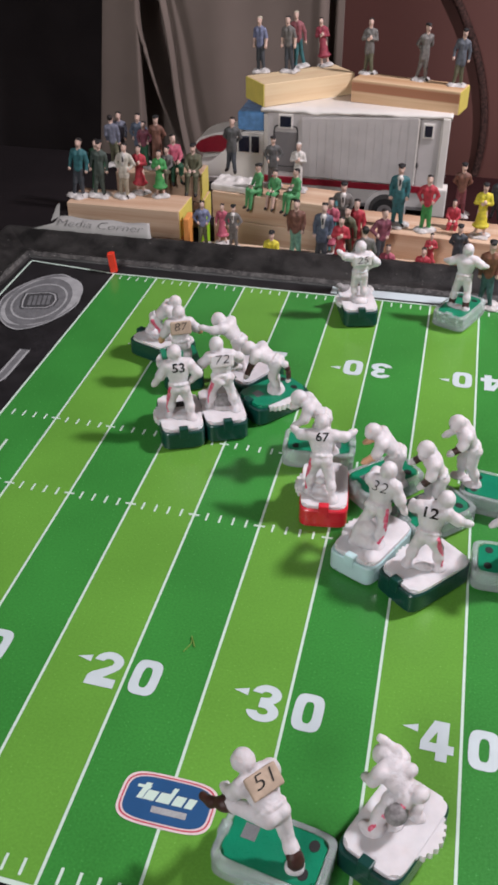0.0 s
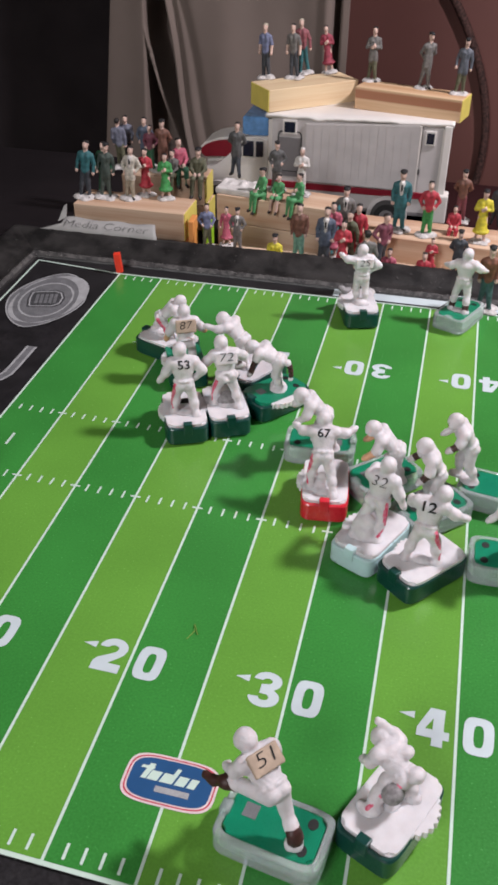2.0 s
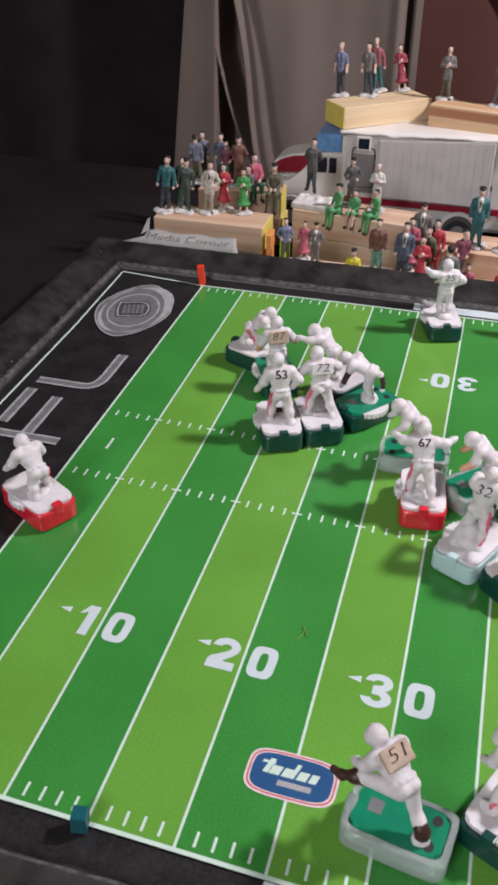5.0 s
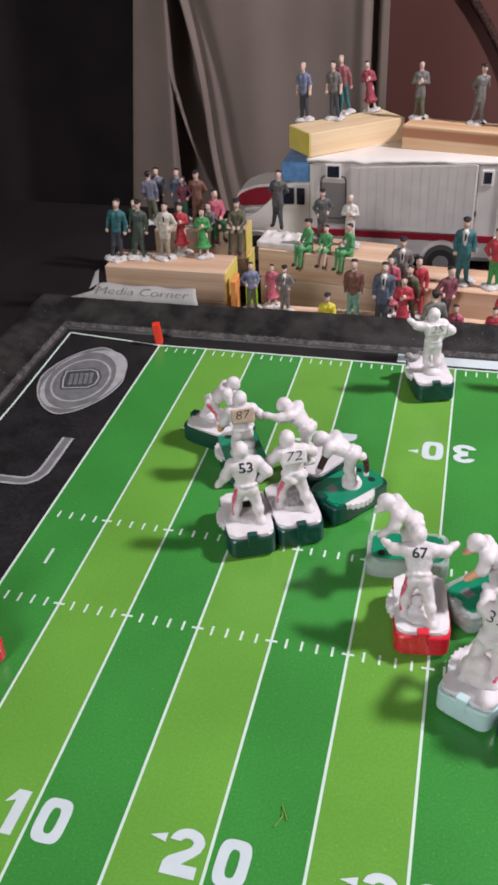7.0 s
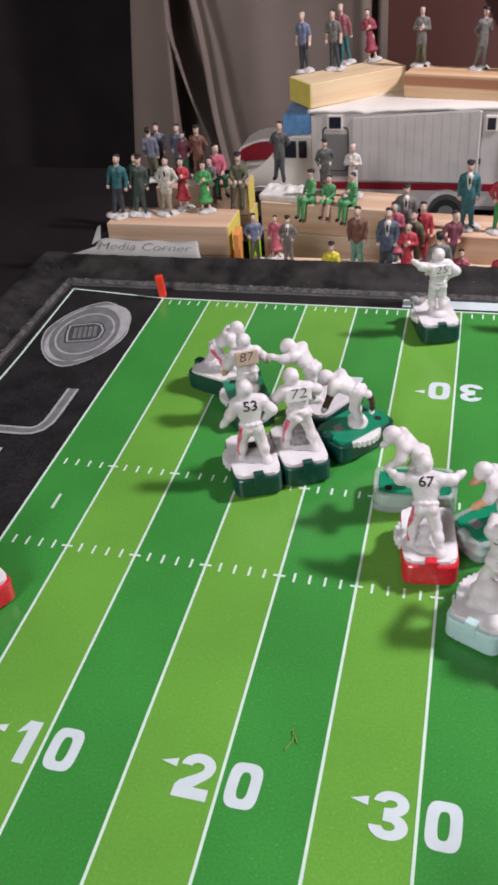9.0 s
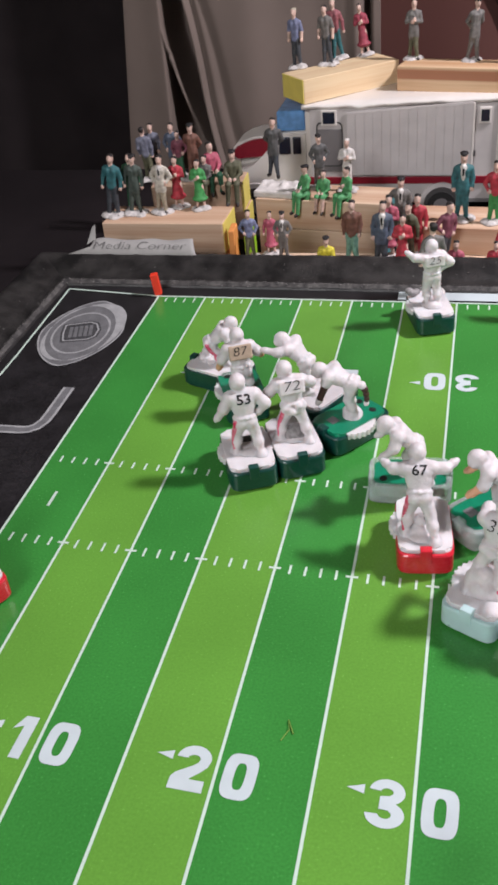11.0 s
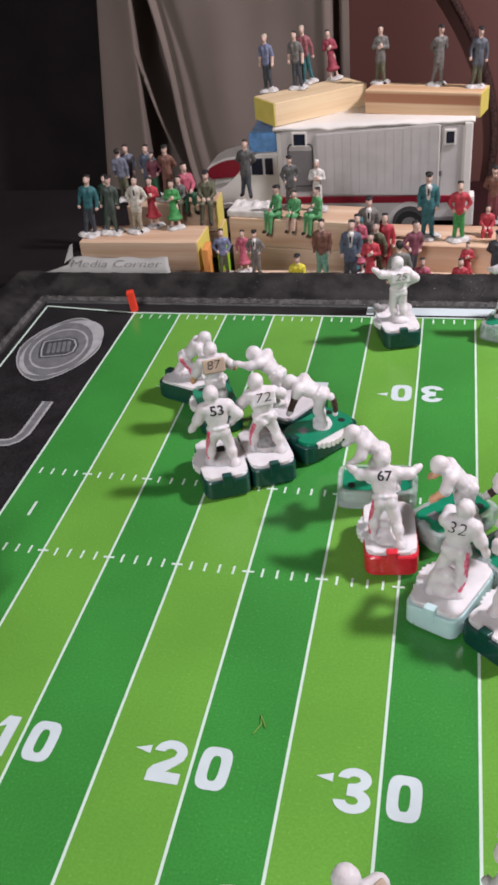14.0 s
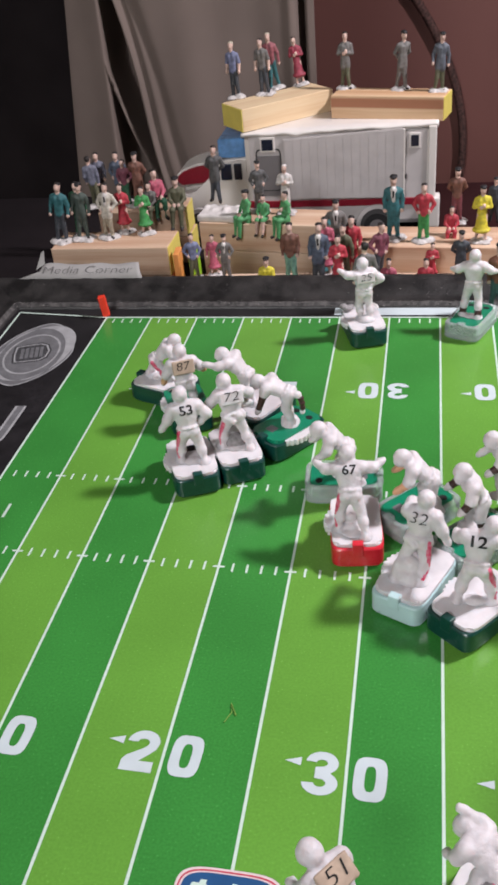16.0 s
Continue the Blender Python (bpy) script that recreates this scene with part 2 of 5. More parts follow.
def ring_outline(points, inner, z, bm=None):
    """A flat band between two outlines of equal length."""
    bm = bm or bmesh.new()
    a = [bm.verts.new((*p, z)) for p in points]
    b = [bm.verts.new((*p, z)) for p in inner]
    for i in range(len(a)):
        j = (i + 1) % len(a)
        bm.faces.new((a[i], a[j], b[j], b[i]))
    return bm


def flat(outline, z, bm=None, mat=0):
    bm = bm or bmesh.new()
    f = bm.faces.new([bm.verts.new((x, y, z)) for x, y in outline])
    f.material_index = mat
    return bm


def sweep(path, radius, sides=10):
    """A round bar along a list of points."""
    bm = bmesh.new()
    rings = []
    for i, p in enumerate(path):
        p = Vector(p)
        ahead = (Vector(path[min(i + 1, len(path) - 1)]) - Vector(path[max(i - 1, 0)])).normalized()
        side = ahead.orthogonal().normalized()
        if rings:
            side = (rings[-1][1] - ahead * rings[-1][1].dot(ahead)).normalized()
        up = ahead.cross(side)
        rings.append(([bm.verts.new(p + (side * math.cos(a) + up * math.sin(a)) * radius) for a in (math.tau * k / sides for k in range(sides))], side))
    for (a, _), (b, _) in zip(rings, rings[1:]):
        for k in range(sides):
            bm.faces.new((a[k], a[(k + 1) % sides], b[(k + 1) % sides], b[k]))
    bm.faces.new(rings[0][0][::-1]), bm.faces.new(rings[-1][0])
    return bm


def letters(text, bold=0.0, shear=0.0):
    """The letters as a mesh of their own, 1 high, centred on the origin in x and y."""
    data = bpy.data.curves.new("letters", "FONT")
    data.body, data.size, data.offset, data.shear = text, 1.0, bold, shear
    data.align_x, data.align_y, data.resolution_u = "CENTER", "CENTER", 4
    ob = bpy.data.objects.new("letters", data)
    scene.collection.objects.link(ob)
    bpy.context.view_layer.update()
    mesh = bpy.data.meshes.new_from_object(ob.evaluated_get(bpy.context.evaluated_depsgraph_get()))
    bpy.data.objects.remove(ob)
    bpy.data.curves.remove(data)
    return mesh


def text_bm(text, width, height, m, bold=0.0, shear=0.0):
    """Letters fitted to a width and height, put at m."""
    mesh = letters(text, bold, shear)
    co = np.empty(len(mesh.vertices) * 3)
    mesh.vertices.foreach_get("co", co)
    co = co.reshape(-1, 3)
    low, high = co.min(0), co.max(0)
    co = (co - (low + high) / 2) * [width / (high[0] - low[0]), height / (high[1] - low[1]), 0]
    mesh.vertices.foreach_set("co", co.ravel())
    bm = bmesh.new()
    bm.from_mesh(mesh)
    bpy.data.meshes.remove(mesh)
    bmesh.ops.transform(bm, matrix=m, verts=bm.verts)
    return bm


# ---- moulded figures: rounded limbs melted into one skin ----
class Blob:
    """A list of rounded pieces, each with its paint, that skin() melts into one mesh."""

    def __init__(self, uneven=0.12):
        self.pieces, self.uneven = [], uneven

    def limb(self, a, b, ra, rb, paint):
        self.pieces.append(("limb", np.array(a, float), np.array(b, float), ra, rb, paint))

    def egg(self, c, r, paint, turn=None):
        self.pieces.append(("egg", np.array(c, float), np.array(r, float), np.array(turn) if turn is not None else np.eye(3), 0, paint))

    def slab(self, c, half, turn, round_, paint):
        self.pieces.append(("slab", np.array(c, float), np.array(half, float), np.array(turn), round_, paint))

    @staticmethod
    def far(piece, p):
        kind, a, b, c, d, _ = piece
        if kind == "limb":
            ab = b - a
            t = np.clip(((p - a) @ ab) / max(ab @ ab, 1e-12), 0, 1)
            return np.linalg.norm(p - a - t[..., None] * ab, axis=-1) - (c + (d - c) * t)
        q = (p - a) @ c
        if kind == "egg":
            n = np.linalg.norm(q / b, axis=-1)
            return (n - 1) * b.min() * np.clip(n, 0.3, 1.0) ** 0
        q = np.abs(q) - b + d
        return np.linalg.norm(np.maximum(q, 0), axis=-1) + np.minimum(q.max(-1), 0) - d

    def reach(self):
        lo, hi = [], []
        for kind, a, b, c, d, _ in self.pieces:
            if kind == "limb":
                r = max(c, d)
                lo.append(np.minimum(a, b) - r), hi.append(np.maximum(a, b) + r)
            else:
                r = np.linalg.norm(b) if kind == "slab" else b.max()
                lo.append(a - r), hi.append(a + r)
        return np.min(lo, 0), np.max(hi, 0)

    def field(self, p, melt):
        total = None
        for piece in self.pieces:
            d = self.far(piece, p)
            if total is None:
                total = d
            else:
                h = np.clip(0.5 + 0.5 * (total - d) / melt, 0, 1)
                total = total * (1 - h) + d * h - melt * h * (1 - h)
        q = p * 1.0
        rough = np.sin(1.9 * q[..., 0] + 1.3 * np.sin(1.4 * q[..., 2])) * np.sin(1.7 * q[..., 1] + 2.1 * q[..., 2]) + 0.6 * np.sin(3.7 * q[..., 0] + 2.0 * q[..., 1]) * np.sin(3.3 * q[..., 2] - 1.5 * q[..., 1])
        return total - 0.12 + self.uneven * rough

    def skin(self, cell, melt, ground=True):
        """Vertices, quads and paints of the melted surface, by surface nets on a grid."""
        lo, hi = self.reach()
        lo, hi = lo - 2.5 * cell, hi + 2.5 * cell
        n = np.ceil((hi - lo) / cell).astype(int) + 1
        axes = [lo[i] + cell * np.arange(n[i]) for i in range(3)]
        grid = np.stack(np.meshgrid(*axes, indexing="ij"), -1)
        f = self.field(grid, melt)
        if ground:
            f = np.maximum(f, -grid[..., 2])
        inside = f < 0
        total, count = np.zeros((*(n - 1), 3)), np.zeros(n - 1)
        corner = lambda a, k: a[k[0]:n[0] - 1 + k[0], k[1]:n[1] - 1 + k[1], k[2]:n[2] - 1 + k[2]]
        offsets = [(i, j, k) for i in (0, 1) for j in (0, 1) for k in (0, 1)]
        for a in offsets:
            for axis in range(3):
                if a[axis]:
                    continue
                b = list(a)
                b[axis] = 1
                fa, fb = corner(f, a), corner(f, b)
                cross = (fa < 0) != (fb < 0)
                t = np.where(cross, fa / np.where(cross, fa - fb, 1), 0)
                at = np.array(a, float) + np.zeros((*(n - 1), 3))
                at[..., axis] += t
                total += np.where(cross[..., None], at, 0)
                count += cross
        active = count > 0
        index = -np.ones(n - 1, int)
        index[active] = np.arange(active.sum())
        cells = np.argwhere(active)
        verts = lo + cell * (cells + total[active] / count[active][:, None])
        quads = []
        for axis in range(3):
            u, v = [i for i in range(3) if i != axis]
            if axis == 1:
                u, v = v, u
            a = np.moveaxis(inside, (axis, u, v), (0, 1, 2))
            ids = np.moveaxis(index, (axis, u, v), (0, 1, 2))
            edge = a[:-1, 1:-1, 1:-1] != a[1:, 1:-1, 1:-1]
            i, j, k = np.nonzero(edge)
            up = a[i, j + 1, k + 1]
            q = np.stack([ids[i, j, k], ids[i, j + 1, k], ids[i, j + 1, k + 1], ids[i, j, k + 1]], -1)
            q = np.where(up[:, None], q, q[:, ::-1])
            quads.append(q)
        quads = np.concatenate(quads)
        middle = verts[quads].mean(1)
        away = np.stack([self.far(piece, middle) for piece in self.pieces])
        paints = np.array([piece[-1] for piece in self.pieces])[away.argmin(0)]
        return verts, quads, paints


def figure_mesh(name, blob, mats, cell, melt, extra=(), ground=True):
    """One mesh of a melted figure, with flat marks laid on its skin: extra holds (bmesh, paint, way in)."""
    verts, quads, paints = blob.skin(cell, melt, ground)
    verts, faces, paints = list(map(tuple, verts)), list(map(tuple, quads)), list(paints)
    for bm, paint, way in extra:
        p = np.array([v.co[:] for v in bm.verts])
        for _ in range(30):
            p = p + np.array(way) * np.clip(blob.field(p, melt) - cell * 0.40, -cell, None)[:, None] * 0.8
        bm.verts.index_update()
        base = len(verts)
        verts += list(map(tuple, p))
        faces += [tuple(base + v.index for v in f.verts) for f in bm.faces]
        paints += [paint] * len(bm.faces)
        bm.free()
    mesh = bpy.data.meshes.new(name)
    mesh.from_pydata(verts, [], faces)
    for mat in mats:
        mesh.materials.append(mat)
    mesh.polygons.foreach_set("material_index", np.array(paints, dtype=np.int32))
    mesh.polygons.foreach_set("use_smooth", np.ones(len(faces), dtype=bool))
    mesh.update()
    return mesh


# ---- room ----
TABLE_Z = -0.034
tagged(part("table", box((-0.75, -0.95, TABLE_Z - 0.04), (1.05, 0.342, TABLE_Z), 0.004), TABLE), "table covered with a dark black-brown cloth", "table", kind="structure")
tagged(part("maroon_runner", box((0.195, 0.132, TABLE_Z), (1.0, 0.341, TABLE_Z + 0.003), 0.001), MAROON), "dark maroon cloth lying on the table", "cloth", kind="structure")
tagged(part("floor", box((-0.95, -1.80, -0.80), (1.25, 1.00, -0.76)), WALL_PAINT), "plain floor of the room", "floor", kind="structure")
for name, lo, hi in (
    ("wall_north", (-0.95, 1.00, -0.80), (1.25, 1.04, 1.20)),
    ("wall_south", (-0.95, -1.84, -0.80), (1.25, -1.80, 1.20)),
    ("wall_west", (-0.99, -1.80, -0.80), (-0.95, 1.00, 1.20)),
    ("wall_east", (1.25, -1.80, -0.80), (1.29, 1.00, 1.20)),
):
    tagged(part(name, box(lo, hi), WALL_PAINT), "plain painted wall of the room", "wall", kind="structure")
tagged(part("ceiling", box((-0.95, -1.80, 1.20), (1.25, 1.00, 1.24)), WALL_PAINT), "plain painted ceiling", "ceiling", kind="structure")
for x, y in ((-0.70, -0.90), (1.00, -0.90), (-0.70, 0.30), (1.00, 0.30)):
    tagged(part("table_leg", box((x - 0.025, y - 0.025, -0.76), (x + 0.025, y + 0.025, TABLE_Z - 0.04), 0.003), TABLE), "dark square table leg", "table leg", kind="structure")


def cloth(name, x0, x1, y, z0, z1, fold, mat, label, slide=lambda x, h: 0.0):
    """A hanging cloth with upright folds; fold(x, h) gives its depth."""
    bm = bmesh.new()
    nx = 480
    heights = sorted({k / 40 for k in range(41)} | {0.24 + 0.26 * k / 150 for k in range(151)})
    rows = []
    for h in heights:
        rows.append([bm.verts.new((x0 + (x1 - x0) * i / nx + slide(x0 + (x1 - x0) * i / nx, h), y + fold(x0 + (x1 - x0) * i / nx, h), z0 + (z1 - z0) * h)) for i in range(nx + 1)])
    for a, b in zip(rows, rows[1:]):
        for i in range(nx):
            bm.faces.new((a[i], a[i + 1], b[i + 1], b[i]))
    ob = part(name, bm, mat, smooth=True)
    thick = ob.modifiers.new("thickness", "SOLIDIFY")
    thick.thickness = 0.002
    return tagged(ob, label, "curtain", kind="structure")


def bump(x, c, w):
    return math.exp(-((x - c) / w) ** 2)


def cloth_z(h):
    return TABLE_Z - 0.3 + h * (0.75 - TABLE_Z + 0.3)


def step(v, soft):
    """0 below zero, 1 above, eased over soft."""
    return 1 / (1 + math.exp(-max(-40, min(40, v / soft))))


def grey_folds(x, h):
    """A deep gap between two lengths of cloth, with a thin ridge of cloth that runs down into it."""
    z = cloth_z(h)
    left = -0.1120 + 0.002 * math.sin(z * 9)
    right = -0.0830 + 0.8 * (0.030 - z) ** 2 * (1 if z < 0.03 else -1) - 0.085 * (z - 0.03)
    gap = step(x - left, 0.0007) * step(right - x, 0.0009)
    fall = 0.078 - z
    if fall > 0:
        middle = -0.1135 + 0.162 * fall + 1.19 * fall * fall
        gap *= 1 - 0.96 * bump(x, middle, 0.0014 + 0.026 * min(fall, 0.1))
    d = 0.0025 * math.sin(x * 55 + 6 * z) + 0.0006 * math.sin(x * 140 + 2)
    d += 0.060 * gap + 0.0035 * bump(x, right + 0.011, 0.0032) - 0.003 * bump(x, right + 0.004, 0.0035) + 0.003 * bump(x, right + 0.026 - 0.05 * z, 0.006)
    d += 0.40 * max(0.0, left - x)
    return d + 0.030 * bump(x, 0.0825, 0.0026) - 0.004 * bump(x, 0.073, 0.006)


def grey_slide(x, h):
    return -0.108 * (0.128 - cloth_z(h)) * bump(x, -0.149, 0.015)


cloth("grey_curtain", -0.149, 0.0945, 0.40, TABLE_Z - 0.3, 0.75, grey_folds, CURTAIN, "grey-brown curtain hanging in deep folds behind the table", grey_slide)
cloth("black_curtain", -0.75, -0.115, 0.475, TABLE_Z - 0.3, 0.75, lambda x, h: 0.006 * math.sin(x * 40), BLACK_CLOTH, "black cloth hanging behind the table")
tagged(part("brown_wall_panel", box((-0.30, 0.950, -0.76), (1.24, 0.980, 1.19), 0.006), BROWN_WALL), "plain red-brown panel on the wall behind the table", "panel", kind="structure")
cord_path = []
for k in range(61):
    z = 0.26 - 0.95 * k / 60
    cord_path.append((0.2525 - 1.63 * (z + 0.175) ** 2, 0.937, z))
tagged(part("hanging_cord", sweep(cord_path, 0.0062, 14), CORD, smooth=True), "thick dark brown braided cord hanging before the panel", "cord")

# outside the view: the desk lamp, and a body for the added fill light
lamp = holder("desk_lamp", pose(0.750, 0.075, 0.72), "desk lamp with a round shade beside the board", "lamp")
shade = bmesh.new()
bmesh.ops.create_cone(shade, cap_ends=False, segments=32, radius1=0.10, radius2=0.03, depth=0.10, matrix=Matrix.Translation((0.03, 0.0, 0.055)))
part("shade", shade, RIM_BLACK, lamp, "black metal shade")
part("pole", sweep([(0.05, 0, 0.1), (0.16, 0.03, 0.1), (0.2, 0.05, TABLE_Z - 0.72)], 0.008), RIM_BLACK, lamp)
fill_lamp_holder = holder("room_lamp", Matrix.Translation((-0.25, -1.55, 0.95)) @ pose(0, 0, 0, 58, 0, -13), "round white fill lamp, added unseen behind the camera", "lamp")
disc = bmesh.new()
bmesh.ops.create_cone(disc, cap_ends=True, segments=40, radius1=0.30, radius2=0.32, depth=0.10, matrix=Matrix.Translation((0, 0, 0.08)))
part("housing", disc, WALL_PAINT, fill_lamp_holder)
part("stand", sweep([(-0.25, -1.60, 0.90), (-0.25, -1.72, 0.85), (-0.25, -1.74, -0.76)], 0.015), RIM_BLACK, fill_lamp_holder).matrix_world = Matrix.Identity(4)

# ---- the game board ----
def oval(cx, cy, a, b, turn, power=2.0, n=48):
    out = []
    for i in range(n):
        t = math.tau * i / n
        c, s = math.cos(t), math.sin(t)
        x = a * math.copysign(abs(c) ** (2 / power), c)
        y = b * math.copysign(abs(s) ** (2 / power), s)
        out.append((cx + x * math.cos(turn) - y * math.sin(turn), cy + x * math.sin(turn) + y * math.cos(turn)))
    return out


YARD = 0.006
END, FAR, NEAR = 0.66, 0.0, -0.3998
SKEW = 0.036


def row_y(y, x):
    """Rows across the board run a touch out of square."""
    return y - SKEW * (x - 0.06) * min(1, -y / 0.17)


board = holder("football_game_board", pose(0, 0, 0), "vibrating table football board with a printed green field", "game board")
part("tray", box((-0.098, -0.446, TABLE_Z), (0.70, 0.042, -0.0012), 0.002), RIM_BLACK, board, "black tray under the sheet")
part("border_sheet", flat([(-0.0665, -0.416), (0.668, -0.416), (0.668, 0.0135), (-0.0665, 0.0135)], -0.0006), FIELD_BLACK, board, "black printed border and end zones")

for k in range(20):
    x0, x1 = 5 * k * YARD, 5 * (k + 1) * YARD
    part("field_stripe", flat([(x0, row_y(NEAR, x0)), (x1, row_y(NEAR, x1)), (x1, FAR), (x0, FAR)], 0.0), GREEN_LIGHT if k % 2 else GREEN_DARK, board, "light green stripe" if k % 2 else "dark green stripe")

LINE = 0.00052
for k in range(21):
    x = 5 * k * YARD
    w = LINE * (1.15 if k in (0, 20) else 1.0)
    part("yard_line", flat([(x - w, row_y(NEAR, x)), (x + w, row_y(NEAR, x)), (x + w, FAR), (x - w, FAR)], 0.00012), LINE_WHITE, board)


def strip(name, x0, y0, x1, y1, z=0.00014, mat=LINE_WHITE):
    return part(name, flat([(x0, y0), (x1, y0), (x1, y1), (x0, y1)], z), mat, board)


strip("side_line", 0.0, -0.0007, 0.66, 0.0007)
part("side_line", flat([(-0.0632, 0.0068), (0.0, -0.0007), (0.0, 0.0007), (-0.0632, 0.0082)], 0.00014), LINE_WHITE, board)
part("side_line", flat([(-0.06, row_y(NEAR, -0.06) - 0.0012), (0.66, row_y(NEAR, 0.66) - 0.0012), (0.66, row_y(NEAR, 0.66) + 0.0004), (-0.06, row_y(NEAR, -0.06) + 0.0004)], 0.00014), LINE_WHITE, board)
part("end_line", flat([(-0.0607, NEAR), (-0.0594, NEAR), (-0.0594, -0.08), (-0.0620, 0.0075), (-0.0633, 0.0075), (-0.0607, -0.08)], 0.00014), LINE_WHITE, board)
strip("end_line", 0.6594, NEAR, 0.6607, 0.0)
strip("white_side_strip", 0.146, 0.0030, 0.456, 0.0135, 0.0001, NUMBER_WHITE)
part("white_side_strip", flat([(0.150, -0.416), (0.46, -0.4158), (0.46, -0.4150), (0.340, row_y(NEAR, 0.34) - 0.0016), (0.150, row_y(NEAR, 0.15) - 0.0016)], 0.0001), NUMBER_WHITE, board)

ticks = bmesh.new()
for k in range(1, 100):
    x = k * YARD
    for y, half in ((-0.1721, 0.0023), (-0.2272, 0.0025)):
        if k % 5:
            yy = row_y(y, x)
            flat([(x - 0.00047, yy - half), (x + 0.00047, yy - half), (x + 0.00047, yy + half), (x - 0.00047, yy + half)], 0.00013, ticks)
        else:
            yy = row_y(y, x)
            flat([(x - 0.0024, yy - 0.00055), (x + 0.0024, yy - 0.00055), (x + 0.0024, yy + 0.00055), (x - 0.0024, yy + 0.00055)], 0.00018, ticks)
    if k % 5:
        flat([(x - 0.0004, -0.0075), (x + 0.0004, -0.0075), (x + 0.0004, -0.0022), (x - 0.0004, -0.0022)], 0.00013, ticks)
        yy = row_y(NEAR, x)
        flat([(x - 0.0005, yy + 0.0022), (x + 0.0005, yy + 0.0022), (x + 0.0005, yy + 0.0076), (x - 0.0005, yy + 0.0076)], 0.00013, ticks)
tagged(part("yard_marking", ticks, LINE_WHITE, board, "short white yard marks"), kind="stuff")
for x in (0.0145, 0.5855):
    strip("try_mark", x - 0.0016, -0.2040, x - 0.0002, -0.1940)


def ribbon(bm, points, width, z):
    """A flat band of even width along points."""
    a, b = [], []
    for i, p in enumerate(points):
        d = Vector(points[min(i + 1, len(points) - 1)]) - Vector(points[max(i - 1, 0)])
        s = Vector((-d.y, d.x)).normalized() * width / 2
        a.append(bm.verts.new((p[0] + s.x, p[1] + s.y, z))), b.append(bm.verts.new((p[0] - s.x, p[1] - s.y, z)))
    for i in range(len(points) - 1):
        bm.faces.new((a[i], b[i], b[i + 1], a[i + 1]))


def arc(cx, cy, rx, ry, a0, a1, n=12):
    return [(cx + rx * math.cos(radians(a0 + (a1 - a0) * i / n)), cy + ry * math.sin(radians(a0 + (a1 - a0) * i / n))) for i in range(n + 1)]


def band(bm, cx, cy, ax, ay, bx, by, a0, a1, n=20):
    """A flat arc between two ovals."""
    p, q = arc(cx, cy, ax, ay, a0, a1, n), arc(cx, cy, bx, by, a0, a1, n)
    out, inn = [bm.verts.new((*v, 0)) for v in p], [bm.verts.new((*v, 0)) for v in q]
    for k in range(n):
        bm.faces.new((out[k], out[k + 1], inn[k + 1], inn[k]))


def numeral(digit, width, height, m):
    """A bold block numeral drawn on a unit square, fitted and put at m."""
    bm = bmesh.new()
    if digit == "0":
        ring_outline(oval(0.5, 0.5, 0.5, 0.5, 0, 3.6), oval(0.5, 0.5, 0.165, 0.29, 0, 3.0), 0, bm)
    elif digit == "1":
        flat([(0.42, 0), (0.88, 0), (0.88, 1), (0.42, 1)], 0, bm)
        flat([(0.02, 0.66), (0.42, 0.76), (0.42, 1), (0.34, 1)], 0, bm)
    elif digit == "2":
        band(bm, 0.5, 0.70, 0.50, 0.30, 0.18, 0.09, 178, 0)
        flat([(1.0, 0.70), (0.95, 0.56), (0.82, 0.45), (0.52, 0.25), (0.0, 0.25), (0.10, 0.36), (0.54, 0.56), (0.65, 0.63), (0.68, 0.70)], 0, bm)
        flat([(0.0, 0), (1.0, 0), (0.98, 0.25), (0.0, 0.25)], 0, bm)
    elif digit == "3":
        band(bm, 0.49, 0.735, 0.47, 0.265, 0.16, 0.075, 176, -62)
        band(bm, 0.49, 0.275, 0.51, 0.275, 0.17, 0.085, 62, -176)
        flat([(0.32, 0.37), (0.58, 0.36), (0.735, 0.505), (0.58, 0.66), (0.32, 0.63)], 0.03, bm)
    elif digit == "4":
        flat([(0.48, 0), (0.82, 0), (0.82, 1), (0.48, 1)], 0, bm)
        flat([(0.0, 0.2), (0.48, 0.2), (0.48, 0.42), (0.0, 0.42)], 0, bm)
        flat([(0.82, 0.2), (1.0, 0.2), (1.0, 0.42), (0.82, 0.42)], 0, bm)
        flat([(0.0, 0.42), (0.25, 0.42), (0.48, 0.72), (0.48, 1.0), (0.36, 1.0)], 0, bm)
    else:
        ribbon(bm, [(0.92, 0.87), (0.20, 0.87)], 0.26, 0)
        ribbon(bm, [(0.20, 0.74), (0.17, 0.50)], 0.28, 0)
        ribbon(bm, arc(0.48, 0.33, 0.36, 0.21, 150, -165), 0.27, 0.03)
    bmesh.ops.transform(bm, matrix=m @ Matrix.Diagonal((width, height, 0.001, 1)) @ Matrix.Translation((-0.5, -0.5, 0)), verts=bm.verts)
    bmesh.ops.recalc_face_normals(bm, faces=bm.faces)
    for f in bm.faces:
        if f.normal.z < 0:
            f.normal_flip()
    return bm


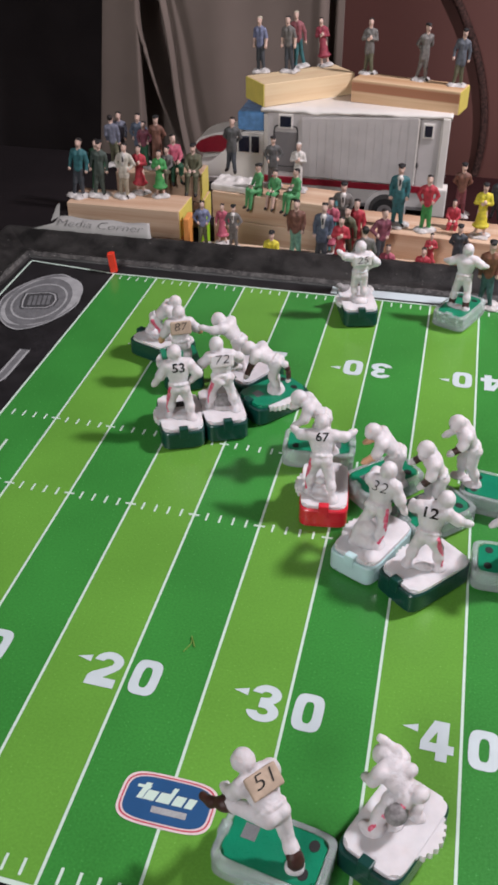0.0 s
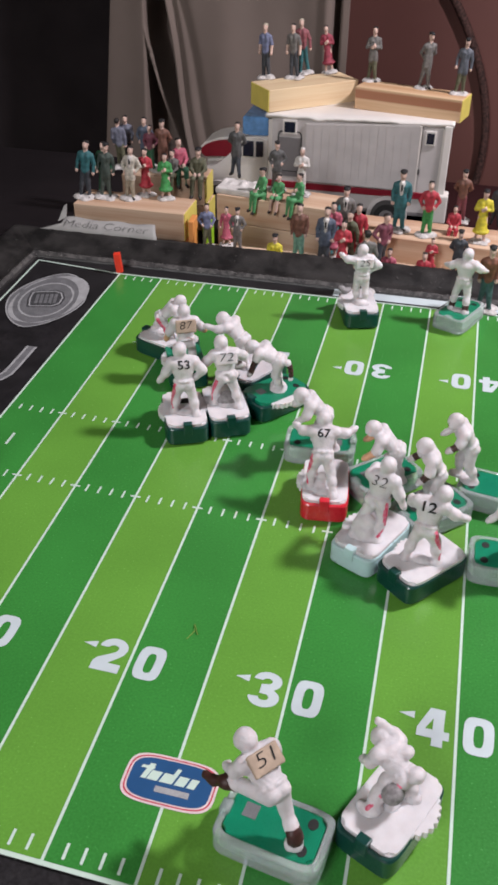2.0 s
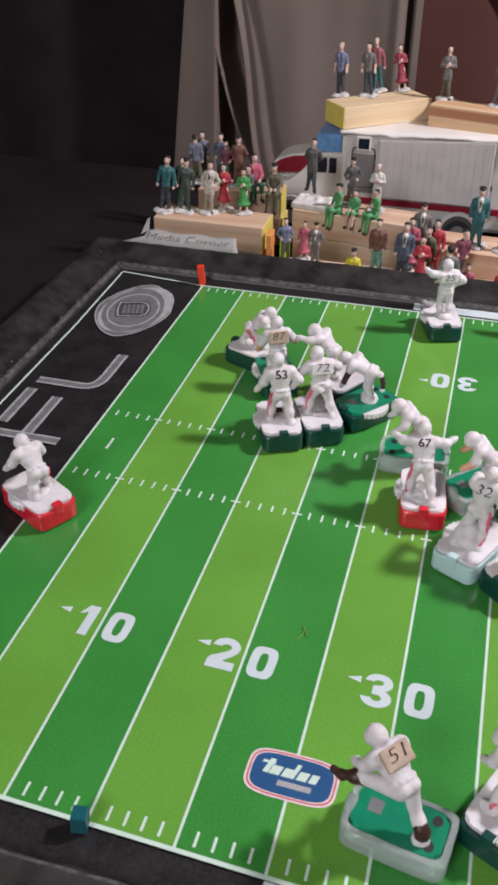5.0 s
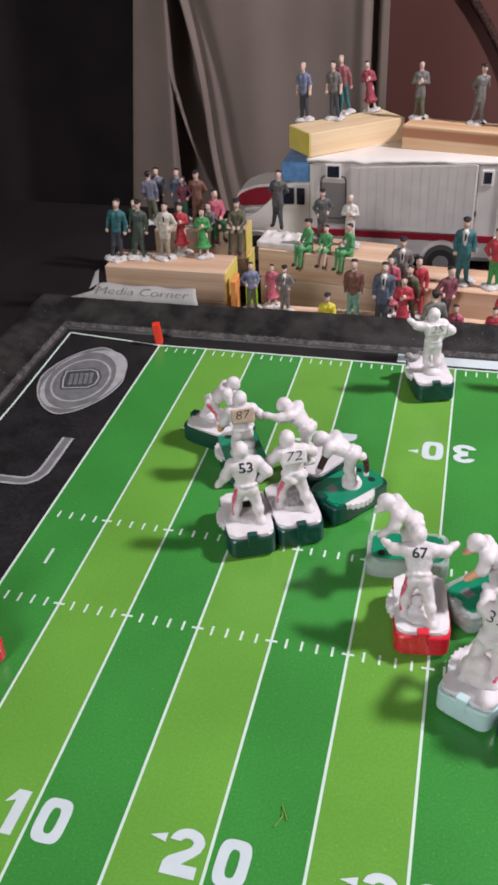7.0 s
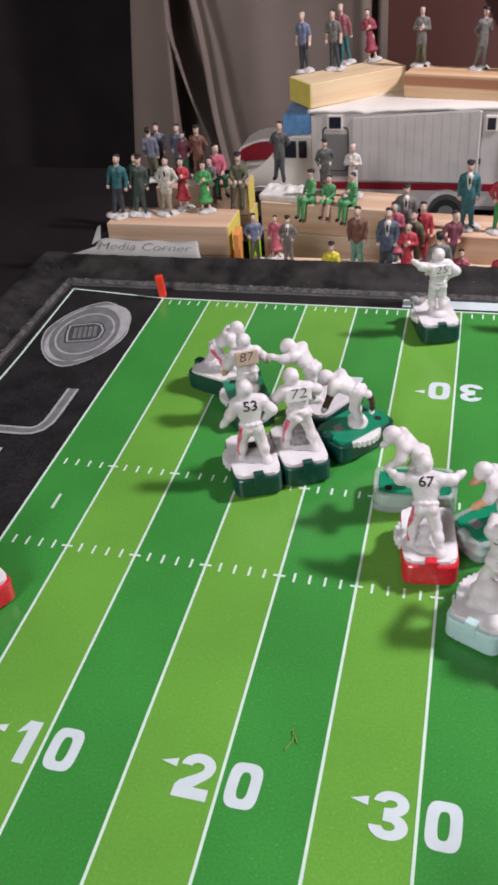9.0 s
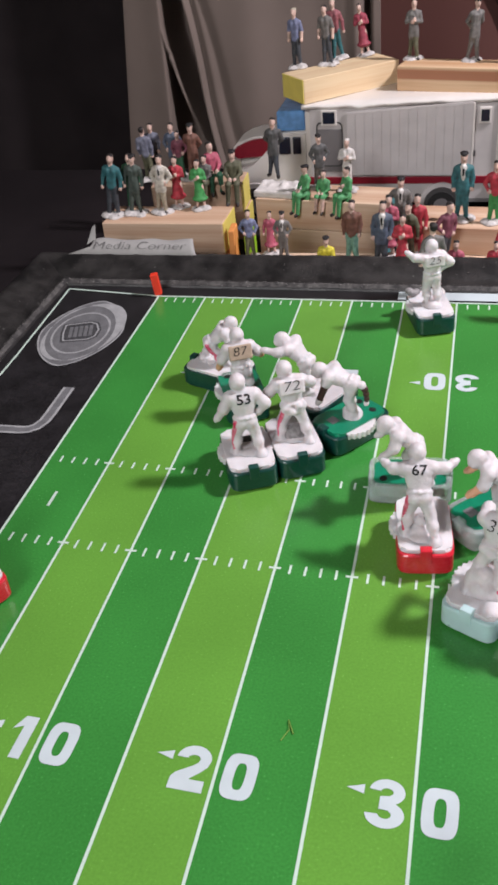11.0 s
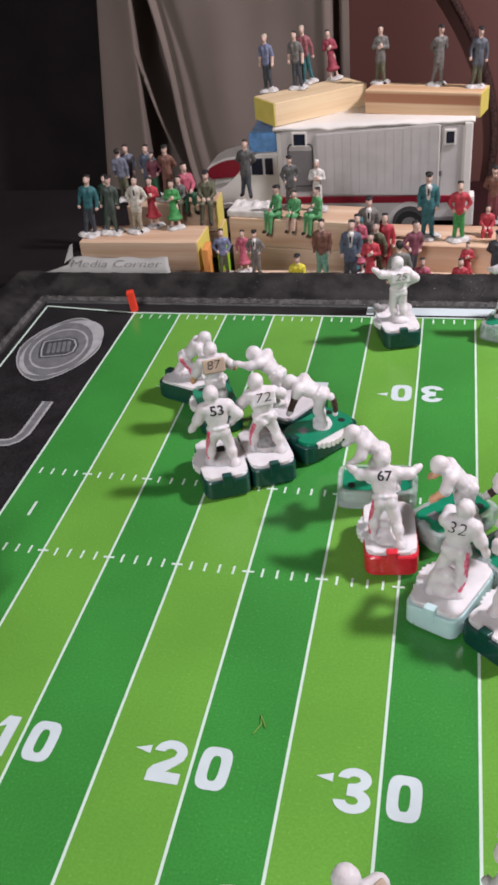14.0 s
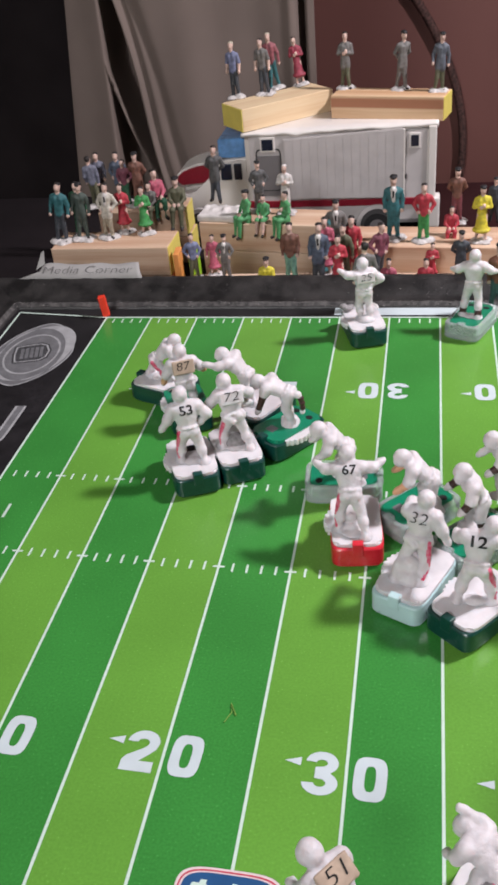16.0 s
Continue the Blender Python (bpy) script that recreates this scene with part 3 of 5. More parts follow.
for k, tens in enumerate((10, 20, 30, 40, 50, 40, 30, 20, 10), 1):
    x = 0.06 * k
    near_y, far_y = row_y(-0.3187, x), -0.0868
    for digit, side in zip(str(tens), (-1, 1)):
        wide = {"1": 0.0086, "0": 0.0105}.get(digit, 0.0112)
        part("yard_number", numeral(digit, wide, 0.0160, pose(x + side * (0.0023 + wide / 2), near_y - SKEW * side * (0.0023 + wide / 2), 0.00016, 0, 0, -2.06)), NUMBER_WHITE, board)
        part("yard_number", numeral(digit, wide, 0.0160, pose(x - side * (0.0023 + wide / 2), far_y, 0.00016, 0, 0, 180)), NUMBER_WHITE, board)
    if tens < 50:
        s = -1 if k < 5 else 1
        for y in (near_y + 0.0034 - SKEW * s * 0.017, far_y - 0.0018):
            part("yard_arrow", flat([(x + s * 0.0200, y), (x + s * 0.0146, y - 0.0016), (x + s * 0.0146, y + 0.0016)][::s or 1], 0.00016), NUMBER_WHITE, board)

# the printed emblem and bent bars in the end zone
EC = (-0.0325, -0.0478)
shape = oval(*EC, 0.0396, 0.0252, radians(92), 1.66)
part("emblem_edge", flat(shape, 0.00002), PRINT_PALE, board, "pale grey oval edge of the emblem")
part("emblem_field", flat(oval(*EC, 0.0384, 0.0242, radians(92), 1.66), 0.00006), PRINT_GREY, board, "grey oval of the emblem")
part("emblem_swirl", ring_outline(oval(-0.0312, -0.0468, 0.0350, 0.0222, radians(84)), oval(-0.0328, -0.0484, 0.0330, 0.0198, radians(98)), 0.00010), PRINT_PALE, board)
part("emblem_ring", ring_outline(oval(-0.0325, -0.0490, 0.0250, 0.0170, radians(95)), oval(-0.0325, -0.0490, 0.0236, 0.0157, radians(95)), 0.00014), PRINT_PALE, board)
shield = [(-0.0118, -0.0085), (-0.0105, -0.0092), (0.0060, -0.0098), (0.0108, -0.0070), (0.0128, 0.0), (0.0108, 0.0070), (0.0060, 0.0098), (-0.0105, 0.0092), (-0.0118, 0.0085), (-0.0126, 0.0)]
turn = Matrix.Translation((-0.0329, -0.0480, 0)) @ Matrix.Rotation(radians(16), 4, "Z")
put = lambda pts: [(v.x, v.y) for v in (turn @ Vector((0.95 * p, 1.25 * q, 0)) for p, q in pts)]
part("emblem_shield", flat(put(shield), 0.00018), PRINT_DIM, board, "small dark grey shield of the emblem")
part("emblem_shield_edge", ring_outline(put([(p * 0.90, q * 0.90) for p, q in shield]), put([(p * 0.82, q * 0.82) for p, q in shield]), 0.00022), PRINT_PALE, board)
for u, w, lean in ((-0.0062, 0.0011, 0.0), (-0.0031, 0.0011, 0.0), (0.0, 0.0011, 0.0), (0.0031, 0.0011, 0.0), (0.0062, 0.0011, 0.0)):
    part("emblem_bar", flat(put([(u - w, -0.0052), (u + w, -0.0052), (u + w + lean, 0.0052), (u - w + lean, 0.0052)]), 0.00022), PRINT_GREY, board, "plain pale bar in the shield")


def bent_bar(points, width):
    """A printed bar along points: a pale edge and a grey core."""
    for w, z, mat, name in ((width, 0.00002, PRINT_PALE, "end_zone_bar_edge"), (width * 0.55, 0.00007, PRINT_GREY, "end_zone_bar")):
        bm = bmesh.new()
        a, b = [], []
        for i, p in enumerate(points):
            p = Vector((*p, z))
            d = (Vector((*points[min(i + 1, len(points) - 1)], z)) - Vector((*points[max(i - 1, 0)], z))).normalized()
            s = Vector((-d.y, d.x, 0)) * w / 2
            a.append(bm.verts.new(p + s)), b.append(bm.verts.new(p - s))
        for i in range(len(points) - 1):
            bm.faces.new((a[i], b[i], b[i + 1], a[i + 1]))
        part(name, bm, mat, board)


bent_bar([(-0.0155, -0.1085), (-0.0155, -0.134), (-0.0158, -0.140), (-0.0178, -0.1455), (-0.0212, -0.1483), (-0.0255, -0.1490), (-0.0520, -0.1490)], 0.0066)
bent_bar([(-0.0505, -0.1590), (-0.0505, -0.1950)], 0.0066)
bent_bar([(-0.0325, -0.1640), (-0.0325, -0.2010)], 0.0066)
bent_bar([(-0.0520, -0.2045), (-0.0130, -0.2045)], 0.0066)

# the raised rim: one bar a side, mitred at the corners
RIM = ((0.0, -0.0010), (0.0, 0.0006), (0.0012, 0.0011), (0.0022, 0.0029), (0.0034, 0.0031), (0.0046, 0.0019), (0.0100, 0.0048), (0.0240, 0.0100), (0.0275, 0.0104), (0.0300, 0.0090), (0.0305, -0.0330))
CORNERS = ((-0.0665, 0.0130), (-0.0665, -0.4160), (0.6680, -0.4160), (0.6680, 0.0130))
for i in range(4):
    a, b = Vector((*CORNERS[i - 1], 0)), Vector((*CORNERS[i], 0))
    along = (b - a).normalized()
    out = Vector((along.y, -along.x, 0))
    if out.dot(a - Vector((0.3, -0.2, 0))) < 0:
        out = -out
    bm = bmesh.new()
    steps = 220
    rows = []
    for k in range(steps + 1):
        t = k / steps
        rows.append([bm.verts.new(a.lerp(b, t) + out * d + along * d * (2 * t - 1) + Vector((0, 0, z + 0.0006 * noise.noise((a.lerp(b, t) * 160 + Vector((d * 200, 0, 0)))) * (0 < n < 9)))) for n, (d, z) in enumerate(RIM)])
    for r, s in zip(rows, rows[1:]):
        for n in range(len(RIM) - 1):
            f = bm.faces.new((r[n], s[n], s[n + 1], r[n + 1]))
            f.material_index = 1 if n in (2, 3) else 0
    bmesh.ops.recalc_face_normals(bm, faces=bm.faces)
    part("rim", bm, (RIM_BLACK, RIM_DUST), board, "scuffed black raised rim", True)

# specks of dust on the rim
rng = random.Random(5)
specks = bmesh.new()
for k in range(760):
    d = 0.003 + 0.025 * rng.random() ** 1.6 if k < 180 else rng.uniform(0.0004, 0.0058)
    z = next(z0 + (z1 - z0) * (d - d0) / (d1 - d0) for (d0, z0), (d1, z1) in zip(RIM[1:], RIM[2:]) if d0 <= d <= d1)
    if rng.random() < 0.7:
        x, y = rng.uniform(-0.07, 0.30), 0.0130 + d
    else:
        x, y = -0.0665 - d, rng.uniform(-0.20, 0.02)
    r = rng.uniform(0.00010, 0.00026) * (1.7 if rng.random() < 0.14 else 1.0)
    bmesh.ops.create_icosphere(specks, subdivisions=1, radius=r, matrix=Matrix.Translation((x, y, z + 0.0003)) @ Matrix.Diagonal((rng.uniform(0.7, 1.8), rng.uniform(0.7, 1.8), 0.5, 1)))
tagged(part("dust", specks, material("pale_dust", srgb(132, 129, 126), 0.9), board, "pale specks of dust on the rim"), kind="stuff")

# the printed sticker
sticker = holder("oval_sticker", pose(0.1498, -0.3672, 0.0002, 0, 0, -1.5), "blue oval sticker with white and red edge lines", "sticker")


def lozenge(a, b):
    return oval(0, 0, a, b, 0, 4.0, 56)


part("white_edge", flat(lozenge(0.0158, 0.0093), 0.00004), material("sticker_pinkish_white", srgb(224, 206, 206), 0.35), sticker)
part("red_edge", ring_outline(lozenge(0.0150, 0.0086), lozenge(0.0145, 0.0081), 0.00009), STICK_PINK, sticker, "thin red line")
part("blue_field", flat(lozenge(0.0139, 0.0076), 0.00014), STICK_BLUE, sticker)
for x, w, low, up in ((-0.0090, 0.0019, -0.0008, 0.0052), (-0.0098, 0.0044, 0.0030, 0.0041), (-0.0060, 0.0036, -0.0008, 0.0028), (-0.0020, 0.0030, -0.0008, 0.0028), (0.0002, 0.0015, -0.0008, 0.0052), (0.0034, 0.0034, -0.0008, 0.0028), (0.0072, 0.0026, -0.0008, 0.0028)):
    part("white_bar", flat([(x - w / 2 + 0.3 * low, low), (x + w / 2 + 0.3 * low, low), (x + w / 2 + 0.3 * up, up), (x - w / 2 + 0.3 * up, up)], 0.0002 + 0.00002 * (low > 0)), LINE_WHITE, sticker)
part("pale_bar", flat([(-0.0042, -0.0046), (0.0074, -0.0046), (0.0074, -0.0024), (-0.0042, -0.0024)], 0.0002), PRINT_PALE, sticker)


def pylon(x, y, tilt, mat, label, h=0.0135, w=0.0022, z=0.0002):
    ob = part("pylon", box((-w, -w, 0), (w, w, h), 0.0004), mat)
    ob.matrix_world = pose(x, y, z, 0, tilt, 12)
    return tagged(ob, label, "pylon", "field pylons")


pylon(-0.0010, 0.0030, -6, PYLON_RED, "small orange-red pylon at the corner of the field")
pylon(0.1965, -0.4065, 4, PYLON_RED, "small orange-red pylon on the side line")
pylon(0.0890, -0.4030, 3, TEAL_PEG, "small dark teal peg on the side line", 0.0075, 0.0026)

# a crumb on the field
crumb = part("dry_grass_crumb", sweep([(0, 0, 0.0003), (0.002, 0.004, 0.0008), (0.001, 0.008, 0.0004), (0.0035, 0.003, 0.0004)], 0.00022, 6), material("dry_straw", srgb(112, 152, 62), 0.8))
crumb.matrix_world = pose(0.1375, -0.3065, 0)
tagged(crumb, "tiny dry straw crumb lying on the field", "crumb")


# ---- wooden stands behind the board ----
def block(name_label, x, y, z, length, depth, height, turn=0.0, ends=None, label="", group="wooden stand blocks"):
    """A pine block with its front left lower corner at (x, y, z), ends painted where they are."""
    ob = holder("wooden_block", pose(x, y, z, 0, 0, turn), label or "pale pine block used as a stand", "block", group)
    cap = 0.0006
    part("block_body", box((0, 0, 0), (length, depth, height), 0.0009, None, 3), PINE_BAND if "heartwood" in label else PINE_PALE if "ambulance" in label else PINE, ob)
    for side, mat in (ends or {}).items():
        x0 = -cap if side == "left" else length - cap * 0.2
        part("painted_end", box((x0, 0.0003, 0.0003), (x0 + cap * 1.2, depth - 0.0003, height - 0.0003), 0.0003), mat, ob, "painted end of the block")
    return ob


LOW, HIGH, H1 = TABLE_Z, TABLE_Z + 0.0222, 0.0218
YEL = "pine block with a yellow painted end under the figures"
block("", -0.0688, 0.0927, LOW, 0.0870, 0.0340, H1, 0.0, {"right": ORANGE}, "lower pine block of a stack")
block("", -0.0707, 0.0926, HIGH, 0.0890, 0.0330, H1, -0.3, {"right": YELLOW}, YEL)
block("", -0.0549, 0.1679, LOW, 0.0690, 0.0300, H1, 1.0, {"right": YELLOW}, "lower pine block of a stack")
block("", -0.0577, 0.1661, HIGH, 0.0710, 0.0300, H1, 2.5, {"right": YELLOW}, YEL)
block("", 0.0320, 0.1406, LOW, 0.0950, 0.0350, H1, -7.0, {"right": material("cyan_paint", srgb(74, 128, 132), 0.6)}, "lower pine block with a cyan painted end")
block("", 0.0309, 0.1408, HIGH, 0.0965, 0.0340, H1, -7.6, {"right": material("cyan_paint", srgb(74, 128, 132), 0.6)}, "pine block with a cyan painted end")
block("", 0.1435, 0.0906, LOW, 0.1600, 0.0370, H1, -3.5, None, "long lower pine block")
block("", 0.1465, 0.0891, HIGH, 0.1600, 0.0380, H1, -3.9, None, "long pine block under standing figures")
block("", 0.0377, 0.0474, LOW, 0.2300, 0.0400, 0.0255, 0.0, None, "low pine ledge along the rim of the board")
block("", 0.0236, 0.0851, LOW, 0.0042, 0.0150, 0.0415, 4, None, "small upright block painted orange", "coloured blocks").children[0].data.materials[0] = ORANGE
block("", 0.0316, 0.0962, LOW, 0.0045, 0.0150, 0.0370, -3, None, "small upright block painted lime green", "coloured blocks").children[0].data.materials[0] = LIME

# ---- toy ambulance ----
AMB_LIFT = 0.0044
amb = holder("toy_ambulance", pose(0, 0, AMB_LIFT), "white toy ambulance with red stripe and blue light", "toy vehicle")
AY = 0.220


def roof_z(x):
    """The roof climbs a little towards the tail."""
    return 0.0482 + 0.018 * (x - 0.055)


def upright(outline, y, depth, bevel=0.0):
    """A plate whose outline (x, z) stands upright, its front at y."""
    bm = prism([(x, z) for x, z in outline], 0, depth)
    if bevel:
        bmesh.ops.bevel(bm, geom=list(bm.edges), offset=bevel, segments=2, affect="EDGES")
    bmesh.ops.transform(bm, matrix=pose(0, y + depth, 0, 90), verts=bm.verts)
    bmesh.ops.recalc_face_normals(bm, faces=bm.faces)
    return bm


part("box_body", upright([(0.0550, -0.0270), (0.2060, -0.0270), (0.2060, roof_z(0.206) - 0.002), (0.0550, roof_z(0.055) - 0.002)], AY, 0.080, 0.0024), AMB_WHITE, amb)
bm = bmesh.new()
rows = []
for i in range(61):
    u = i / 60
    x = 0.0530 + 0.155 * u
    top = roof_z(x) + 0.0008
    sag = 0.0006 * math.sin(u * 31) * math.sin(u * 11) - 0.0022 * bump(u, 0.29, 0.035) - 0.0012 * bump(u, 0.36, 0.03)
    lip = 0.0022 + 0.0004 * math.sin(u * 9) + 0.0008 * bump(u, 0.72, 0.03)
    rows.append([bm.verts.new(v) for v in ((x, AY - 0.0012, top - lip + sag), (x, AY - 0.0016, top - 0.0012 + sag), (x, AY - 0.0010, top + sag * 0.5), (x, AY + 0.012, top), (x, AY + 0.080, top), (x, AY + 0.0812, top - 0.004), (x, AY + 0.0790, top - 0.004), (x, AY + 0.0012, top - 0.004))])
for a_, b_ in zip(rows, rows[1:]):
    for n in range(8):
        bm.faces.new((a_[n], b_[n], b_[(n + 1) % 8], a_[(n + 1) % 8]))
bm.faces.new(rows[0][::-1]), bm.faces.new(rows[-1])
bmesh.ops.recalc_face_normals(bm, faces=bm.faces)
part("roof", bm, AMB_WHITE, amb, "white slightly sagging roof with a chipped lip", True)
part("side_sheet", upright([(0.0590, -0.0240), (0.1995, -0.0240), (0.1995, roof_z(0.1995) - 0.0030), (0.0590, roof_z(0.059) - 0.0026)], AY - 0.0006, 0.002, 0.0003), AMB_GREY, amb, "grey side of the box")
# the ribbed flap stands a little open at its tail end
FLAP_X, FLAP_W = 0.0872, 0.0950
flap = holder("side_flap", pose(FLAP_X, AY - 0.0008, 0, 0, 0, -1.6), "", "")
flap.parent = amb
flap.matrix_world = pose(FLAP_X, AY - 0.0008, AMB_LIFT, 0, 0, -1.6)
flap_top = lambda x: 0.0436 + 0.0062 * x / FLAP_W
panel = part("side_panel", upright([(0, -0.0048), (FLAP_W, -0.0048), (FLAP_W, flap_top(FLAP_W) - 0.0012), (FLAP_W - 0.002, flap_top(FLAP_W)), (0, flap_top(0))], -0.0012, 0.0014, 0.0003), AMB_GREY, flap, "grey ribbed flap standing slightly open")
for k in range(14):
    x = 0.0008 + (FLAP_W - 0.0016) / 14 * k
    w = (FLAP_W - 0.0016) / 14 - 0.00025
    part("rib", upright([(x, -0.0042), (x + w, -0.0042), (x + w, flap_top(x + w) - 0.0009), (x, flap_top(x) - 0.0009)], -0.00145, 0.0006, 0.0001), AMB_GREY, flap)
part("flap_edge", upright([(FLAP_W - 0.0010, -0.0048), (FLAP_W + 0.0007, -0.0048), (FLAP_W + 0.0007, flap_top(FLAP_W) - 0.0008), (FLAP_W - 0.0010, flap_top(FLAP_W) - 0.0006)], -0.0015, 0.0022, 0.0004), AMB_WHITE, flap, "pale outer edge of the flap")
part("latch", box((FLAP_W + 0.0006, -0.0012, 0.0100), (FLAP_W + 0.0020, 0.0006, 0.0140), 0.0003), AMB_LINE, flap, "small dark latch")
part("red_stripe", box((0.0560, AY - 0.0016, -0.0118), (0.2000, AY + 0.001, -0.0062), 0.0004), AMB_RED, amb, "dark red side stripe")
part("sill", box((0.0560, AY - 0.0012, -0.0268), (0.2000, AY + 0.002, -0.0240), 0.0004), AMB_DOOR, amb)
for x0, x1, z in ((0.0680, 0.0800, 0.0398), (0.1858, 0.1946, 0.0392)):
    win = part("window", box((x0, AY - 0.0018, z - 0.0060), (x1, AY + 0.001, z + 0.0058), 0.0004), AMB_WHITE, amb, "small square window with a white frame")
    part("pane", box((x0 + 0.0014, AY - 0.0022, z - 0.0044), (x1 - 0.0014, AY, z + 0.0042), 0.0002), AMB_DARK, win)
door = part("side_door", box((0.0645, AY - 0.0010, -0.0020), (0.0840, AY + 0.001, 0.0310), 0.0006), AMB_DOOR, amb)
part("door_gap", ring_outline(oval(0, 0, 0.0104, 0.0172, 0, 8), oval(0, 0, 0.0094, 0.0162, 0, 8), 0.0), AMB_LINE, door).matrix_world = pose(0.0742, AY - 0.0014, 0.0150 + AMB_LIFT, 90)
part("corner_post", box((0.2005, AY - 0.0022, -0.0280), (0.2068, AY + 0.004, roof_z(0.203) - 0.001), 0.0010), AMB_WHITE, amb)
part("rear_bumper", box((0.1990, AY - 0.0050, -0.0300), (0.2105, AY + 0.010, -0.0060), 0.0014), AMB_WHITE, amb, "white bumper corner")
# cab: side outline pushed along y
cab_side = ((0.0560, -0.0250), (0.0560, 0.0280), (0.0400, 0.0275), (0.0335, 0.0255), (0.0215, 0.0120), (0.0105, 0.0000), (-0.0020, -0.0020), (-0.0085, -0.0060), (-0.0105, -0.0120), (-0.0100, -0.0240))
bm = prism(cab_side, 0, 0.072)
bmesh.ops.bevel(bm, geom=list(bm.edges), offset=0.0018, segments=3, affect="EDGES")
cab = part("cab", bm, AMB_WHITE, amb)
cab.matrix_world = pose(0, AY + 0.076, AMB_LIFT, 90)
LENS = ((-0.0100, 0.0125), (-0.0060, 0.0168), (0.0015, 0.0202), (0.0093, 0.0226), (0.0206, 0.0236), (0.0330, 0.0225), (0.0330, 0.0090), (0.0104, 0.0075), (-0.0059, 0.0060), (-0.0095, 0.0092))
for name, grow, y0, y1, mat, text in (("hood", 1.0, 0.052, 0.018, AMB_WHITE, "white rounded hood"), ("red_hood_panel", 0.93, 0.0168, 0.0150, AMB_RED, "red panel on the hood")):
    hood = prism([(0.012 + (x - 0.012) * grow, 0.0128 + (z - 0.0148) * grow - (0.0008 if grow < 1 else 0)) for x, z in LENS], 0, y0 - y1)
    bmesh.ops.bevel(hood, geom=list(hood.edges), offset=0.0014 if grow == 1 else 0.0005, segments=3, affect="EDGES")
    part(name, hood, mat, amb, text).matrix_world = pose(0, AY + y0, AMB_LIFT, 90)
part("hood_mount", box((-0.0040, AY + 0.022, -0.0060), (0.0330, AY + 0.050, 0.0120), 0.001), AMB_WHITE, amb)
for x0, x1 in ((0.0330, 0.0420), (0.0442, 0.0506)):
    part("cab_window", box((x0, AY + 0.0020, 0.0112), (x1, AY + 0.006, 0.0242), 0.0006), AMB_DARK, amb, "dark cab window")
part("blue_light", box((0.0310, AY + 0.008, 0.0272), (0.0540, AY + 0.068, 0.0430), 0.0025, None, 3), AMB_BLUE, amb, "large translucent blue roof light")
for x in (0.0130, 0.1610):
    arch = bmesh.new()
    bmesh.ops.create_cone(arch, cap_ends=True, segments=48, radius1=0.0172, radius2=0.0172, depth=0.003, matrix=pose(x, AY - 0.0012, -0.0280, 90))
    part("wheel_arch", arch, AMB_GREY, amb, "pale grey wheel arch")
    for y, front in ((AY - 0.0030, True), (AY + 0.076, False)):
        tyre = bmesh.new()
        bmesh.ops.create_cone(tyre, cap_ends=True, segments=40, radius1=0.0138 if front else 0.0102, radius2=0.0138 if front else 0.0102, depth=0.0012 if front else 0.010, matrix=pose(x, y, -0.0280, 90))
        if front:
            # no hollow is cut: a flat dark disc paints its shade
            part("wheel_well", tyre, AMB_LINE, amb, "dark disc in place of the shaded hollow round the wheel")
            tyre = bmesh.new()
            bmesh.ops.create_cone(tyre, cap_ends=True, segments=40, radius1=0.0102, radius2=0.0108, depth=0.0030, matrix=pose(x, AY - 0.0040, -0.0280, 90))
        wheel = part("wheel", tyre, RUBBER, amb)
        if front:
            rim = bmesh.new()
            bmesh.ops.create_cone(rim, cap_ends=True, segments=28, radius1=0.0052, radius2=0.0062, depth=0.0015, matrix=pose(x, AY - 0.0060, -0.0280, 90))
            part("wheel_rim", rim, AMB_DOOR, wheel)

block("", 0.0557, 0.2195, 0.0540, 0.0866, 0.0325, 0.0180, 40, {"left": YELLOW}, "pine block with a yellow end lying on the ambulance roof")
block("", 0.1227, 0.2490, 0.0548, 0.0910, 0.0262, 0.0180, -14, {"right": YELLOW}, "pine block with brown heartwood band and yellow end on the ambulance")

# ---- paper sign ----
sign = holder("paper_sign", pose(-0.0625, 0.0385, 0.0102, 0, 0, 0), "torn grey paper strip with handwriting", "sign")
bm = bmesh.new()
rows = []
for k in range(25):
    t = k / 24
    sag = 0.0006 * math.sin(t * 9) + 0.0004 * math.sin(t * 23)
    rows.append([bm.verts.new(v) for v in ((0.077 * t - 0.012 * (1 - t), 0.0, 0.0), (0.003 + 0.0715 * t, 0.0050 + sag, 0.0034 + sag), (0.005 + 0.068 * t, 0.0095 + sag, 0.0068 + 0.0006 * math.sin(t * 14)))])
for a, b in zip(rows, rows[1:]):
    for n in range(2):
        bm.faces.new((a[n], b[n], b[n + 1], a[n + 1]))
ob = part("paper", bm, PAPER, sign, smooth=True)
ob.modifiers.new("thickness", "SOLIDIFY").thickness = 0.0003
bm = bmesh.new()
bm.faces.new([bm.verts.new(v) for v in ((0.000, 0.006, 0.004), (0.006, 0.0085, 0.007), (0.0068, 0.0100, 0.0165), (0.0045, 0.0098, 0.0150))])
part("torn_corner", bm, PAPER, sign).modifiers.new("thickness", "SOLIDIFY").thickness = 0.0004
slope = math.degrees(math.atan2(0.0068, 0.0095))
part("handwriting", text_bm("Media Corner", 0.064, 0.0056, pose(0.0375, 0.0048, 0.0044, slope, 0, 0.5), -0.018, 0.15), material("pencil_ink", srgb(98, 96, 96), 0.7), sign, "thin handwritten words")


